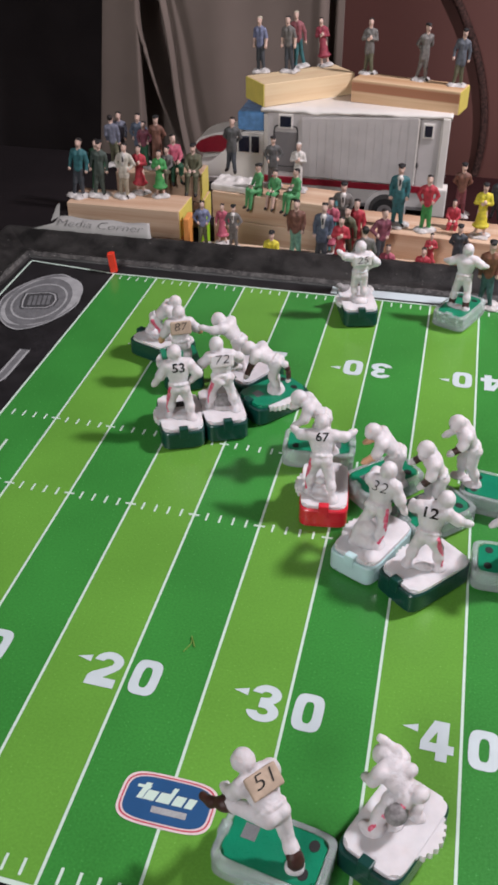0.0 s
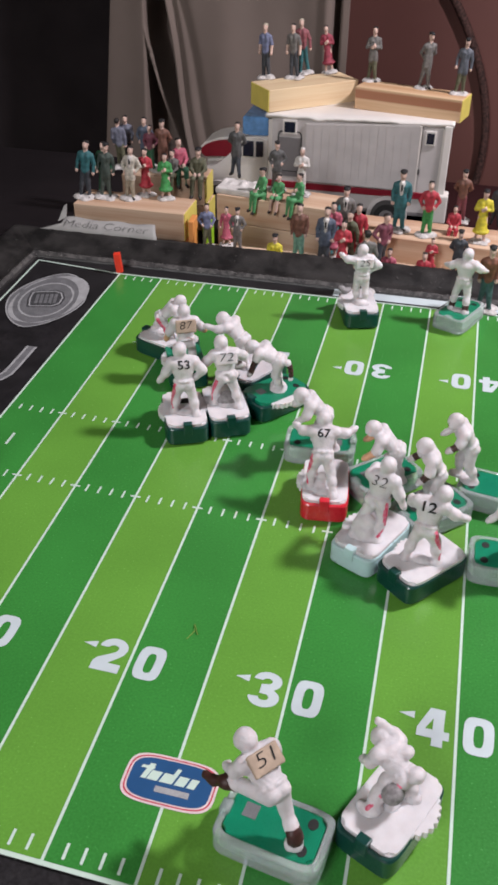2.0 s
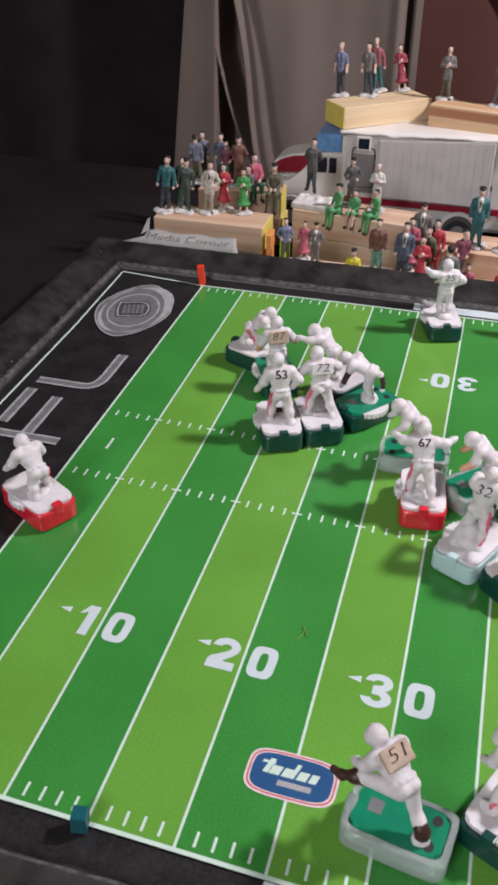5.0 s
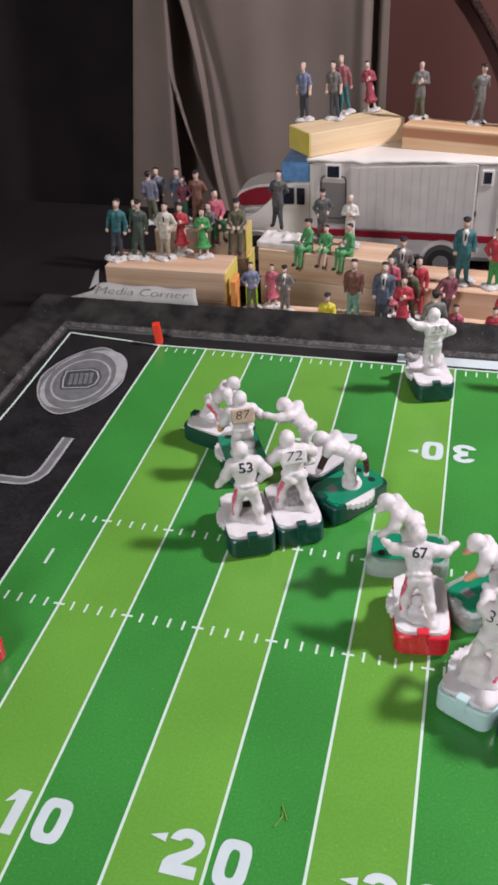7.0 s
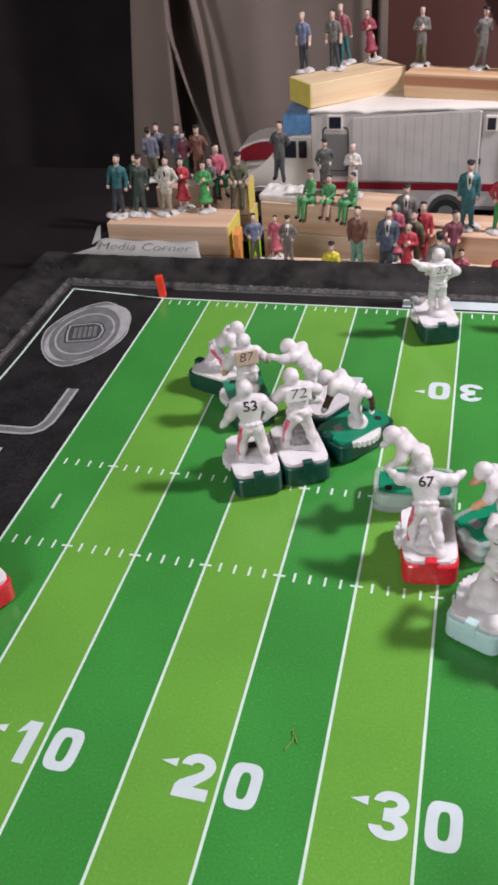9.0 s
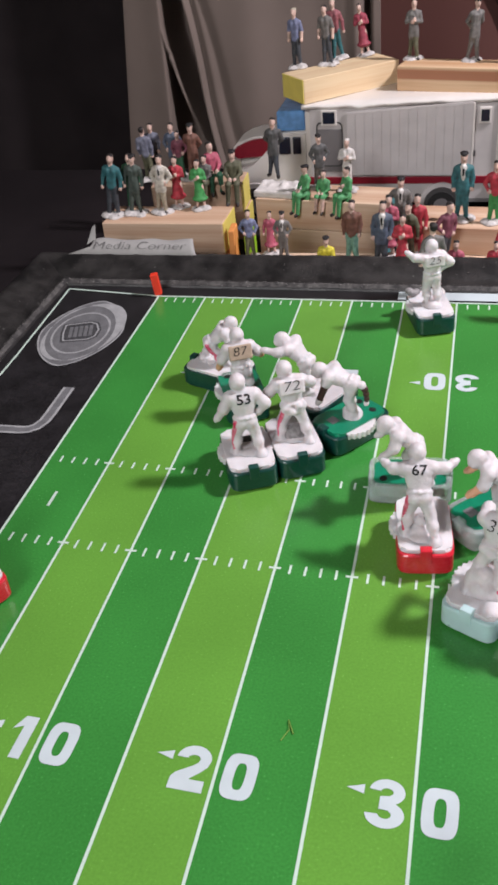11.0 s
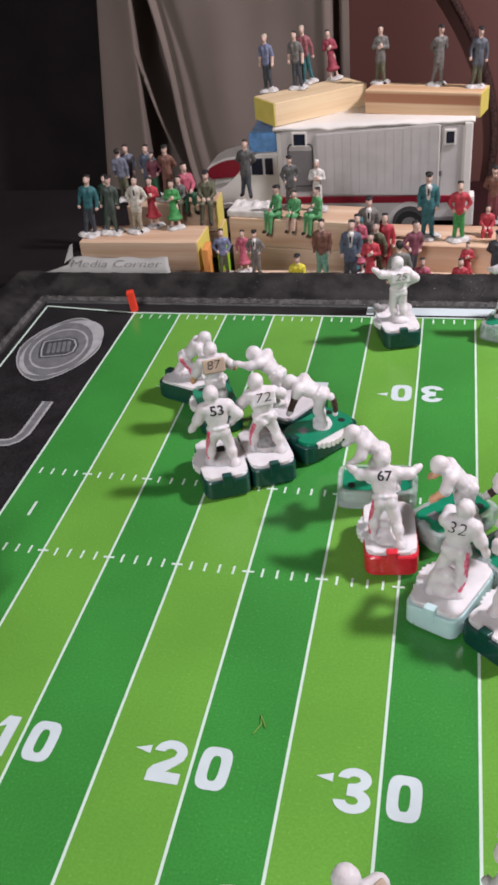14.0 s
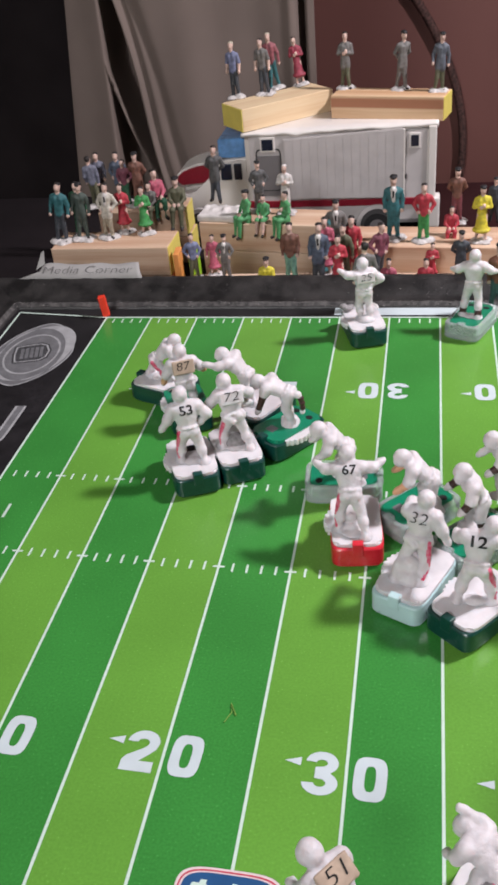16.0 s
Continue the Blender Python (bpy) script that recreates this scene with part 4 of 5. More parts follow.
# ---- game pieces ----
def gear(radius, teeth, z0, z1):
    out = []
    for i in range(teeth * 4):
        a = math.tau * i / (teeth * 4)
        r = radius * (1 + 0.034 * (1 if i % 4 in (1, 2) else -1))
        out.append((r * math.cos(a), r * math.sin(a)))
    return prism(out, z0, z1)


WID, LEN = 0.0107, 0.0171
BASES = {}


def base_meshes(tray_mat, plate_mat, tall):
    """Meshes of a base, shared by those of one colour."""
    key = (tray_mat.name, plate_mat.name)
    if key in BASES:
        return BASES[key]
    made = {}
    clear = tray_mat == BASE_CLEAR
    h = 0.0096 if clear else 0.0098
    wall = 0.0021 if clear else 0.0014

    def keep(name, bm, mat):
        mesh = bpy.data.meshes.new(name)
        bm.normal_update()
        bm.to_mesh(mesh)
        bm.free()
        mesh.materials.append(mat)
        made[name] = mesh

    bm = bmesh.new()
    ring = oval(0, 0, WID, LEN, 0, 7.0, 56)
    inner = oval(0, 0, WID - wall, LEN - wall, 0, 7.0, 56)
    low = oval(0, 0, WID - 0.0006, LEN - 0.0006, 0, 7.0, 56)
    levels = [[(*p, 0.0005) for p in low], [(*p, 0.0014) for p in ring], [(*p, h - 0.0006) for p in ring], [(*p, h) for p in oval(0, 0, WID - 0.0004, LEN - 0.0004, 0, 7.0, 56)], [(*p, h) for p in inner], [(*p, 0.0030) for p in inner]]
    vs = [[bm.verts.new(p) for p in level] for level in levels]
    for a, b in zip(vs, vs[1:]):
        for i in range(56):
            bm.faces.new((a[i], a[(i + 1) % 56], b[(i + 1) % 56], b[i]))
    bm.faces.new(vs[0][::-1]), bm.faces.new(vs[-1])
    bmesh.ops.recalc_face_normals(bm, faces=bm.faces)
    keep("tray", bm, tray_mat)
    top = 0.0095 if clear else 0.0112
    bm = prism(oval(0, 0.0006 if not tall else 0.0, WID - (0.0005 if not tall else wall + 0.0003 if clear else 0.0010), LEN - (0.0012 if not tall else wall + 0.0004), 0, 7.0, 48), top - 0.0020, top)
    bmesh.ops.bevel(bm, geom=[e for e in bm.edges if all(v.co.z > top - 0.0002 for v in e.verts)], offset=0.0008, segments=3, affect="EDGES")
    keep("plate", bm, plate_mat)
    keep("dial", gear(0.0112, 28, top - 0.0034, top - 0.0006), PLATE_WHITE)
    bm = box((-0.0022, -LEN - 0.0004, top - 0.0050), (0.0022, -LEN + 0.0030, top + 0.0012), 0.0005)
    keep("clip", bm, tray_mat)
    bm = bmesh.new()
    for x in (-0.0055, 0.0055):
        for y in (-0.010, 0.010):
            add_box(bm, (x - 0.0012, y - 0.0008, 0.0), (x + 0.0012, y + 0.0008, 0.0030), 0.0003)
    keep("bristles", bm, tray_mat)
    bm = box((-0.0028, 0.0045, top - 0.0004), (0.0028, 0.0090, top + 0.00012), 0.0) if plate_mat == PLATE_WHITE else box((-0.0042, -0.0105, top - 0.0004), (0.0008, -0.0060, top + 0.00012), 0.0)
    keep("slot", bm, BLACK_HOLE if plate_mat == PLATE_WHITE else PRINT_GREY)
    for n, (x, y) in enumerate(((-0.0048, 0.0108), (0.0046, 0.0104))):
        keep("hole_a" if n else "hole_b", prism(oval(x, y, 0.0019, 0.0016, 0, 2, 20), top - 0.0004, top + 0.0001), BLACK_HOLE)
    made["top"] = top
    BASES[key] = made
    return made


FIG_PAINT = (WHITE_FIG, RED_TRIM, BROWN_TRIM, SKIN_TAN, CARD, INK, CLAY_GREY)


def player(lean=20, hip=16.0, feet=((-4.5, -2), (4.5, 3)), left=(-10, 4, -7), right=(10, 4, -7), head=(0, 1.5, 4.6), number="", red=(), brown=(), tan=(), card="", shift=(0, 0), size=1.0, twist=0, lump=3.5, bend=(0.9, 0.9), clay=(), thin=False, back=(0, 0)):
    """A moulded ball player, in millimetres, facing +y, hands given from between the shoulders.
    card: a tag on the back, brown or white; bend, back: how far each elbow sticks out and forward; clay: lumps (x, y, z, r, paint)."""
    b = Blob(0.04)
    l = radians(lean)
    d = np.array((0, math.sin(l), math.cos(l)))
    h = np.array((shift[0], shift[1], hip), float)
    s = h + 11.5 * d
    t = radians(twist)
    across = np.array((math.cos(t), math.sin(t), 0))
    front = np.cross(d, across)
    trunk = np.stack([across, front, d], 1)
    # hips and seat, waist, jersey, shoulder pads and collar
    b.egg(h, (4.4, 3.3, 3.1), 0, trunk)
    for side in (-1, 1):
        b.egg(h + across * side * 2.0 - front * 1.4 - d * 0.6, (2.3, 2.2, 2.4), 0)
    b.egg(h + d * 3.4, (4.1, 3.0, 3.6), 0, trunk)
    b.egg(h + d * 6.6, (5.0, 3.5, 4.0), 0, trunk)
    b.egg(s - d * 2.2, (5.9, 4.0, 3.3), 0, trunk)
    for side in (-1, 1):
        b.egg(s + across * side * 4.7 - d * 0.7, (3.0, 3.1, 2.6), 0, trunk)
    b.limb(s - across * 2.6 + d * 0.3, s + across * 2.6 + d * 0.3, 2.1, 2.1, 0)
    belt = [h + d * 1.9 + across * 4.45 * math.cos(k * math.tau / 12) + front * 3.5 * math.sin(k * math.tau / 12) for k in range(13)]
    for p, q in zip(belt, belt[1:]):
        b.limb(p, q, 0.36, 0.36, 0)
    # helmet: shell, ear guards, a ridge and the mask
    crown = s + np.array(head, float) + d * 0.2
    b.limb(s, crown, 1.9, 1.9, 0)
    b.egg(crown, (3.15, 3.6, 3.3), 0)
    for side in (-1, 1):
        b.egg(crown + (side * 1.9, 0.9, -1.7), (1.2, 1.9, 1.7), 0)
    face = crown + np.array((head[0] * 0.15, 2.9, -1.5))
    cage = 2 if "face" in brown else 0
    for up in (0.0, 1.1):
        b.limb(face + (-1.5, -0.2, up), face + (1.5, -0.2, up), 0.42, 0.42, cage)
    for side in (-1, 1):
        b.limb(face + (side * 1.7, -1.0, 1.6), face + (side * 1.45, 0, -0.2), 0.42, 0.42, cage)
    b.egg(face + (0, -0.9, 0.5), (1.5, 0.9, 1.5), 3 if "skin" in tan else cage)
    for side, foot, hand, tag in ((-1, feet[0], left, "left"), (1, feet[1], right, "right")):
        top = h + (side * 1.9, 0, -0.8)
        ankle = np.array((foot[0], foot[1], foot[2] if len(foot) > 2 else 1.7))
        knee = (top + ankle) / 2 + (side * 0.5, 1.5, 0.6)
        dark = 2 if tag + "_leg" in brown else 0
        b.limb(top, knee, 2.95, 2.05, 0)
        b.limb(knee + (0, -0.2, -0.6), knee * 0.55 + ankle * 0.45 + (0, -0.5, 0), 1.9, 1.85, dark)
        b.limb(knee * 0.55 + ankle * 0.45 + (0, -0.5, 0), ankle, 1.8, 1.25, dark)
        b.egg(knee + (0, 1.1, 0.2), (1.7, 1.5, 1.9), 0)
        b.limb(knee * 0.62 + ankle * 0.38, knee * 0.55 + ankle * 0.45, 2.15, 2.1, dark)
        b.limb(ankle + (0, -0.8, -0.4), ankle + (side * 0.5, 2.8, -0.7), 1.45, 1.2, dark)
        if tag + "_band" in brown:
            up = (knee - ankle) / np.linalg.norm(knee - ankle)
            b.limb(ankle + up * 0.8, ankle + up * 2.6, 1.75, 1.85, 2)
        if tag in red:
            down = np.array((0, 0, -1.0))
            out = np.array((side * 1.0, -0.75, 0))
            for p, q, r in ((top + out * 2.3 + (0, 0, 1.4), (top + knee) / 2 + out * 2.05, 0.85), ((top + knee) / 2 + out * 2.05, knee + out * 1.55, 0.65), (knee + out * 1.5 + down * 1.2, (knee + ankle) / 2 + out * 1.35, 0.6), ((knee + ankle) / 2 + out * 1.3, ankle + out * 0.95 + (0, 0, 1.4), 0.45)):
                b.limb(p, q, r, r * 0.85, 1)
        paint = 2 if tag + "_arm" in brown else (3 if tag + "_arm" in tan else 0)
        joint = s + across * side * 5.2 - d * 0.9
        reach = s + np.array(hand, float) * (0.97, 1, 1)
        elbow = (joint + reach) / 2 + (side * bend[side > 0], back[side > 0] - 0.9, -0.6)
        if "sleeves" in brown:
            elbow = joint * 0.78 + reach * 0.22
        b.limb(joint, elbow, 2.45, 1.85, 0)
        b.limb(joint * 0.3 + elbow * 0.7, joint * 0.12 + elbow * 0.88, 2.3, 2.35, 0)
        b.limb(elbow, reach, 1.75, 1.3, paint)
        palm = paint if paint != 2 else 0
        along = (reach - elbow) / max(np.linalg.norm(reach - elbow), 1e-6)
        b.limb(reach, reach + along * 1.6 + (0, 0.2, 0), 1.4, 1.05, palm)
        b.limb(reach, reach + along * 0.7 + np.array((-side * 1.3, 0.6, 0.2)), 0.7, 0.55, palm)
    for x, y, z, r, paint in clay:
        b.egg((x, y, z), (r, r * 0.85, r * 0.8), paint)
    if lump and len(feet[0]) < 3:
        b.egg(((feet[0][0] + feet[1][0]) / 2, (feet[0][1] + feet[1][1]) / 2, 0.3), (lump, lump * 0.8, 1.5), 0)
        for foot in feet:
            b.egg((foot[0], foot[1] + 0.8, 0.2), (2.6, 3.2, 1.0), 0)
    rear = np.array((0, -math.cos(l), math.sin(l)))
    turn = np.stack([across, d, np.cross(across, d)], 1)
    spot = s - d * 2.0
    if card:
        b.slab(spot + rear * 4.3 - d * 0.2, (5.2, 3.3 if card == "brown" else 2.8, 0.6), turn, 0.3, 4 if card == "brown" else 0)
    extra = []
    if number:
        m = Matrix.Identity(4)
        for i in range(3):
            for j in range(3):
                m[i][j] = turn[i][j]
            m[i][3] = (spot + turn[:, 2] * 8.5 + d * 0.6)[i]
        bm = text_bm(number, 6.4 if thin else 5.7, 4.0, m, -0.014 if thin else 0.02, 0.12 if thin else 0.0)
        bmesh.ops.triangulate(bm, faces=bm.faces)
        for _ in range(3):
            bmesh.ops.subdivide_edges(bm, edges=[e for e in bm.edges if e.calc_length() > 0.9], cuts=1)
            bmesh.ops.triangulate(bm, faces=bm.faces)
        extra.append((bm, 5, tuple(-turn[:, 2])))
    mesh = figure_mesh("player_figure", b, FIG_PAINT, 0.40, 0.8, extra)
    mesh.transform(Matrix.Scale(0.001 * size, 4))
    return mesh


def piece(x, y, heading, tray, plate, mesh, turn=0.0, label="", slot=False, off=(0, 0), tilt=0.0, dial=(-0.0017, 0.0010)):
    """A game piece: its base and the figure on it. turn: of the figure, away from the base's heading."""
    tall = tray == BASE_CLEAR or plate == PLATE_GREEN
    ob = holder("football_game_piece", pose(x, y, 0.0003, 0, tilt, heading), label, "game piece", "football game pieces")
    made = base_meshes(tray, plate, tall)
    for name in ("tray", "plate", "clip", "bristles") + (("dial",) if tray != BASE_CLEAR else ()) + (("slot",) if slot else ()):
        ob_part = link_mesh(name, made[name], ob)
        if name == "dial":
            ob_part.matrix_basis = pose(*dial, 0)
    if plate == PLATE_GREEN:
        for name in ("hole_a", "hole_b"):
            link_mesh("hole", made[name], ob, "black round hole in the plate")
    fig = link_mesh("player_figure", mesh, ob, "white moulded player figure")
    fig.matrix_basis = pose(off[0], off[1], made["top"] - 0.0003, 0, 0, turn)
    return ob


DG, RD, CL, FR, PW, PG = BASE_GREEN, BASE_RED, BASE_CLEAR, BASE_FROST, PLATE_WHITE, PLATE_GREEN
RUN = "white numbered player figure running on a "
WAIST = tuple((3.6 * math.cos(k * 0.9), 3.2 * math.sin(k * 0.9) - 0.5, 16.8 + 1.2 * math.sin(k * 2.3), 1.7 + 0.4 * math.cos(k * 1.7), 0) for k in range(8))
piece(0.0958, -0.1676, 23, DG, PW, player(14, 15.8, ((-4.6, 1), (5, -3.5)), (-11.0, 0, -9.5), (6.2, -1, -9), (-1.2, 1, 5.2), "53", ("left",), size=1.05, bend=(0.4, 3.6)), 0, RUN + "dark green base", True, (0, -0.003))
piece(0.1145, -0.1565, 25, DG, PW, player(18, 16.2, ((-5.5, 2), (5.5, -4)), (-11.0, 2, -7), (9.5, 5, -5), (-1.5, 1.5, 4.8), "72", ("left",), card="white", thin=True, bend=(1.5, 2.5), clay=WAIST + ((0.5, 1.5, 2.4, 4.6, 6), (6.5, 5, 19, 2.4, 0), (9, 6, 18, 1.9, 0)), size=1.04), 0, RUN + "dark green base", False, (0, -0.002))
piece(0.0647, -0.0966, -111, DG, PW, player(52, 11.5, ((-5, -4), (5, 4)), (-8, 5, -9), (8, 6, -9), (0, 3.0, 3.4), "", ("left", "right"), size=0.95), 40, "white player figure bending over on a dark green base", False, (0, -0.0045))
piece(0.0813, -0.1172, 25, DG, PG, player(14, 12, ((-3.5, 0), (3.5, 0)), (-9.5, 3, -11), (11, 3, -8), (0, 1.4, 4.6), "87", (), (), ("left_arm", "right_arm"), "brown", size=1.04, thin=True), 0, "white player figure with a brown card on its back", False, (0, -0.0055))
piece(0.1209, -0.1168, -30, DG, PW, player(46, 15.5, ((-3, -4), (4, 3)), (-9.5, 8, 0), (7, 6, -9), (0, 3.8, 2.0), "", ("right",)), 105, "white player figure reaching forward on a dark base", False, (-0.0053, -0.0040))
piece(0.1366, -0.1374, -39, DG, PG, player(64, 16.5, ((-2.0, -1), (2.6, 1)), (-7.5, 3, -11), (6, -6, -7), (0, 4.4, 0.6), "", (), ("left_arm", "right_arm", "face", "right_band", "sleeves"), lump=5.0, bend=(0, 0.5), clay=((0, 0, 0.8, 4.6, 0), (-1, -6.0, 15, 1.7, 2), (-1, -6.6, 12.6, 1.6, 2), (-1, -6.8, 10.2, 1.5, 2), (-1, -6.6, 7.8, 1.4, 0), (-1, -4.6, 17, 2.0, 0))), 122, "white player figure with dark sleeves on a green base", True, (0.001, 0.0015), dial=(0.0030, -0.002))
piece(0.1671, -0.1752, 94, CL, PG, player(47, 17.5, ((-3.5, -5), (3.5, 2)), (-8, 5, -7), (8, 5, -7), (0, 3.5, 3.0), ""), 8, "white crouching player figure on a clear base", True, (-0.0045, -0.0020))
# the last two lumps are added unseen before the chest, to widen the shadow
piece(0.1750, -0.2094, 7, RD, PW, player(33, 16.2, ((-4.8, -2), (5.6, -8)), (-12.5, 3, -1), (13, 1.5, 0), (-0.6, 2.4, 4.6), "67", ("left",), clay=((0.2, 0.5, 2.6, 3.0, 0), (0.6, -0.8, 5.5, 2.3, 0), (0.4, -2, 1.0, 3.4, 0), (0, 9, 17.5, 4.2, 0), (0, 8, 12, 3, 0)), size=1.0), 0, RUN + "bright red base", False, (-0.0022, -0.0035))
piece(0.1996, -0.1939, -46, CL, PG, player(48, 15, ((-3, -3), (3.5, 3)), (-7.5, 5, -8), (8, 5, -8), (0, 3.2, 3.2), "", (), (), ("left_arm", "right_arm")), 140, "white crouching player figure on a clear base", True, (0.0060, 0.0020))
piece(0.2232, -0.2129, -46, CL, PG, player(26, 16, ((-3.5, -2), (3.5, 3)), (-8, 4, -9), (8, 5, -8), (0, 2.4, 4.2), "", (), ("left_arm", "right_arm", "left_leg")), 150, "white player figure with dark gloves on a clear base", True, (-0.001, 0.002))
piece(0.1994, -0.2392, -26, FR, PW, player(14, 16, ((-6.5, -7), (3.0, -5.5)), (0.5, 8, -8), (9.8, 1, -12), (1, 1.3, 5), "32", ("right",), thin=True, bend=(5, 0.8), back=(8, 0), clay=WAIST[2:] + ((-5.0, -4.5, 3.0, 3.6, 0), (-4.0, -2.5, 7.5, 2.6, 0), (-2.0, -6, 2.6, 5.0, 0), (-2.2, -4, 6.5, 4.2, 0), (-6.5, -1, 2.0, 3.0, 0))), 8, RUN + "frosted clear base", False, (0.001, 0.001))
piece(0.2219, -0.2509, -41, DG, PW, player(24, 15.5, ((-6, -2), (6, 0)), (-9, 5, -4), (14, 4, -7), (4.2, 2, 3.8), "12", ("right",)), 32, RUN + "dark green base", False, (0, -0.001))
piece(0.1660, -0.0234, 17, DG, PW, player(4, 17.5, ((-2.2, 0), (2.6, -3)), (-12.5, 2, 1.5), (4.5, -1, -8), (0, 1, 4.8), "25", (), card="white", thin=True, bend=(1.0, 5.2), clay=((-6, 13, 2, 2.4, 6), (-8, 14, 3.5, 2.2, 6), (-3.5, 14, 2.4, 2.0, 6), (0.3, -2.5, 0.6, 4.0, 0))), 6, "white player figure throwing an arm out on green base", False, (0, -0.002))
piece(0.2275, -0.0154, -24, CL, PG, player(6, 18.5, ((-5.2, -1), (3.4, -5)), (-11.5, 1, -3), (11.5, 1, -4), (0, 0.8, 5.2), "", (), ("left_band", "right_band")), 20, "white player figure with both arms out on a clear base", False)
piece(0.1869, -0.3799, -100, CL, PG, player(52, 18.5, ((-8.5, 13, 13), (3.2, -13)), (-6, 6, -8), (8, 4, -9), (-1, 3.5, 3.6), "51", (), ("left_leg", "right_band"), (), "brown", (1.7, -4), 1.0, thin=True, clay=((3.2, -12, 0.6, 3.0, 0), (3.4, -12.4, 3.6, 2.5, 2), (3.3, -11.6, 5.4, 2.3, 2))), 150, "white player figure with a brown card on a clear base", True, (0, -0.0045))
piece(0.2206, -0.3655, -26, DG, PW, player(58, 11, ((-13, 3), (3, -3)), (-5, 5, -9), (3, 6, 3.5), (1.5, 4.0, -0.5), "", ("left",), clay=((-6.5, -1.5, 9, 4.0, 6), (-4, 3, 9, 4.0, 0), (-8, 3, 5, 3.4, 0), (2, -3, 14, 3.2, 0), (4, 4, 17, 2.6, 0), (-11, 2, 1, 3.4, 0), (1, 1, 4, 4.2, 0)), size=0.90), 75, "white player figure lunging forward on a dark green base", True, (0.001, 0.004), dial=(0.0024, 0.0030))
piece(0.0036, -0.2585, 60, RD, PW, player(42, 12, ((-4, -2), (5, 2)), (-9, 4, -8), (9, 4, -8), (0, 2.6, 3.2), "", ("right",)), 0, "white player figure on a bright red base", False, (0, -0.003))
piece(0.2572, -0.2399, 90, CL, PG, player(40, 15, ((-3, -3), (3.5, 3)), (-8, 5, -7), (8, 5, -8), (0, 3, 3.4), "", (), (), ("left_arm",)), 20, "white crouching player figure on a clear base", True, (0, -0.004))
piece(0.2512, -0.1930, 80, CL, PG, player(28, 18, ((-3, -3), (3.5, 3)), (-8, 5, -7), (8, 5, -8), (0, 3, 3.6), "", (), ("left_arm", "face")), 20, "white player figure with a dark mask on a clear base", True, (0, 0.0145))

# ---- painted onlookers ----
PAINTS = dict(
    skin=(232, 192, 174), hair=(36, 30, 28), blond=(196, 184, 160), white=(226, 220, 214), black=(30, 28, 30), shoe=(40, 32, 30),
    teal=(30, 98, 104), slate=(44, 50, 58), forest=(34, 96, 62), cream=(214, 206, 190), khaki=(168, 156, 132), red=(192, 36, 52),
    green=(48, 150, 66), bluegrey=(104, 107, 126), slateblue=(82, 88, 99), olive=(84, 84, 58), navy=(72, 84, 104), maroon=(112, 44, 52), brown=(112, 66, 50),
    pink=(196, 80, 104), grey=(106, 102, 98), darkgrey=(72, 72, 72), yellow=(232, 214, 40), blue=(112, 120, 156), dullred=(150, 74, 82), crimson=(152, 40, 60), leaf=(72, 160, 92), putty=(214, 208, 204),
    seagreen=(108, 164, 142), plum=(120, 52, 70), rust=(132, 72, 48), pine=(40, 84, 78), darkgreen=(52, 66, 58), leg=(216, 164, 134),
)


def paint(name):
    blend = 0.02 if name in ("black", "hair", "shoe") else 0.18
    return material("figure_paint_" + name, srgb(*((1 - blend) * c + blend * g for c, g in zip(PAINTS[name], (150, 146, 146)))), 0.62, vary=0.35, size=420, fine=1800, bump=0.35)


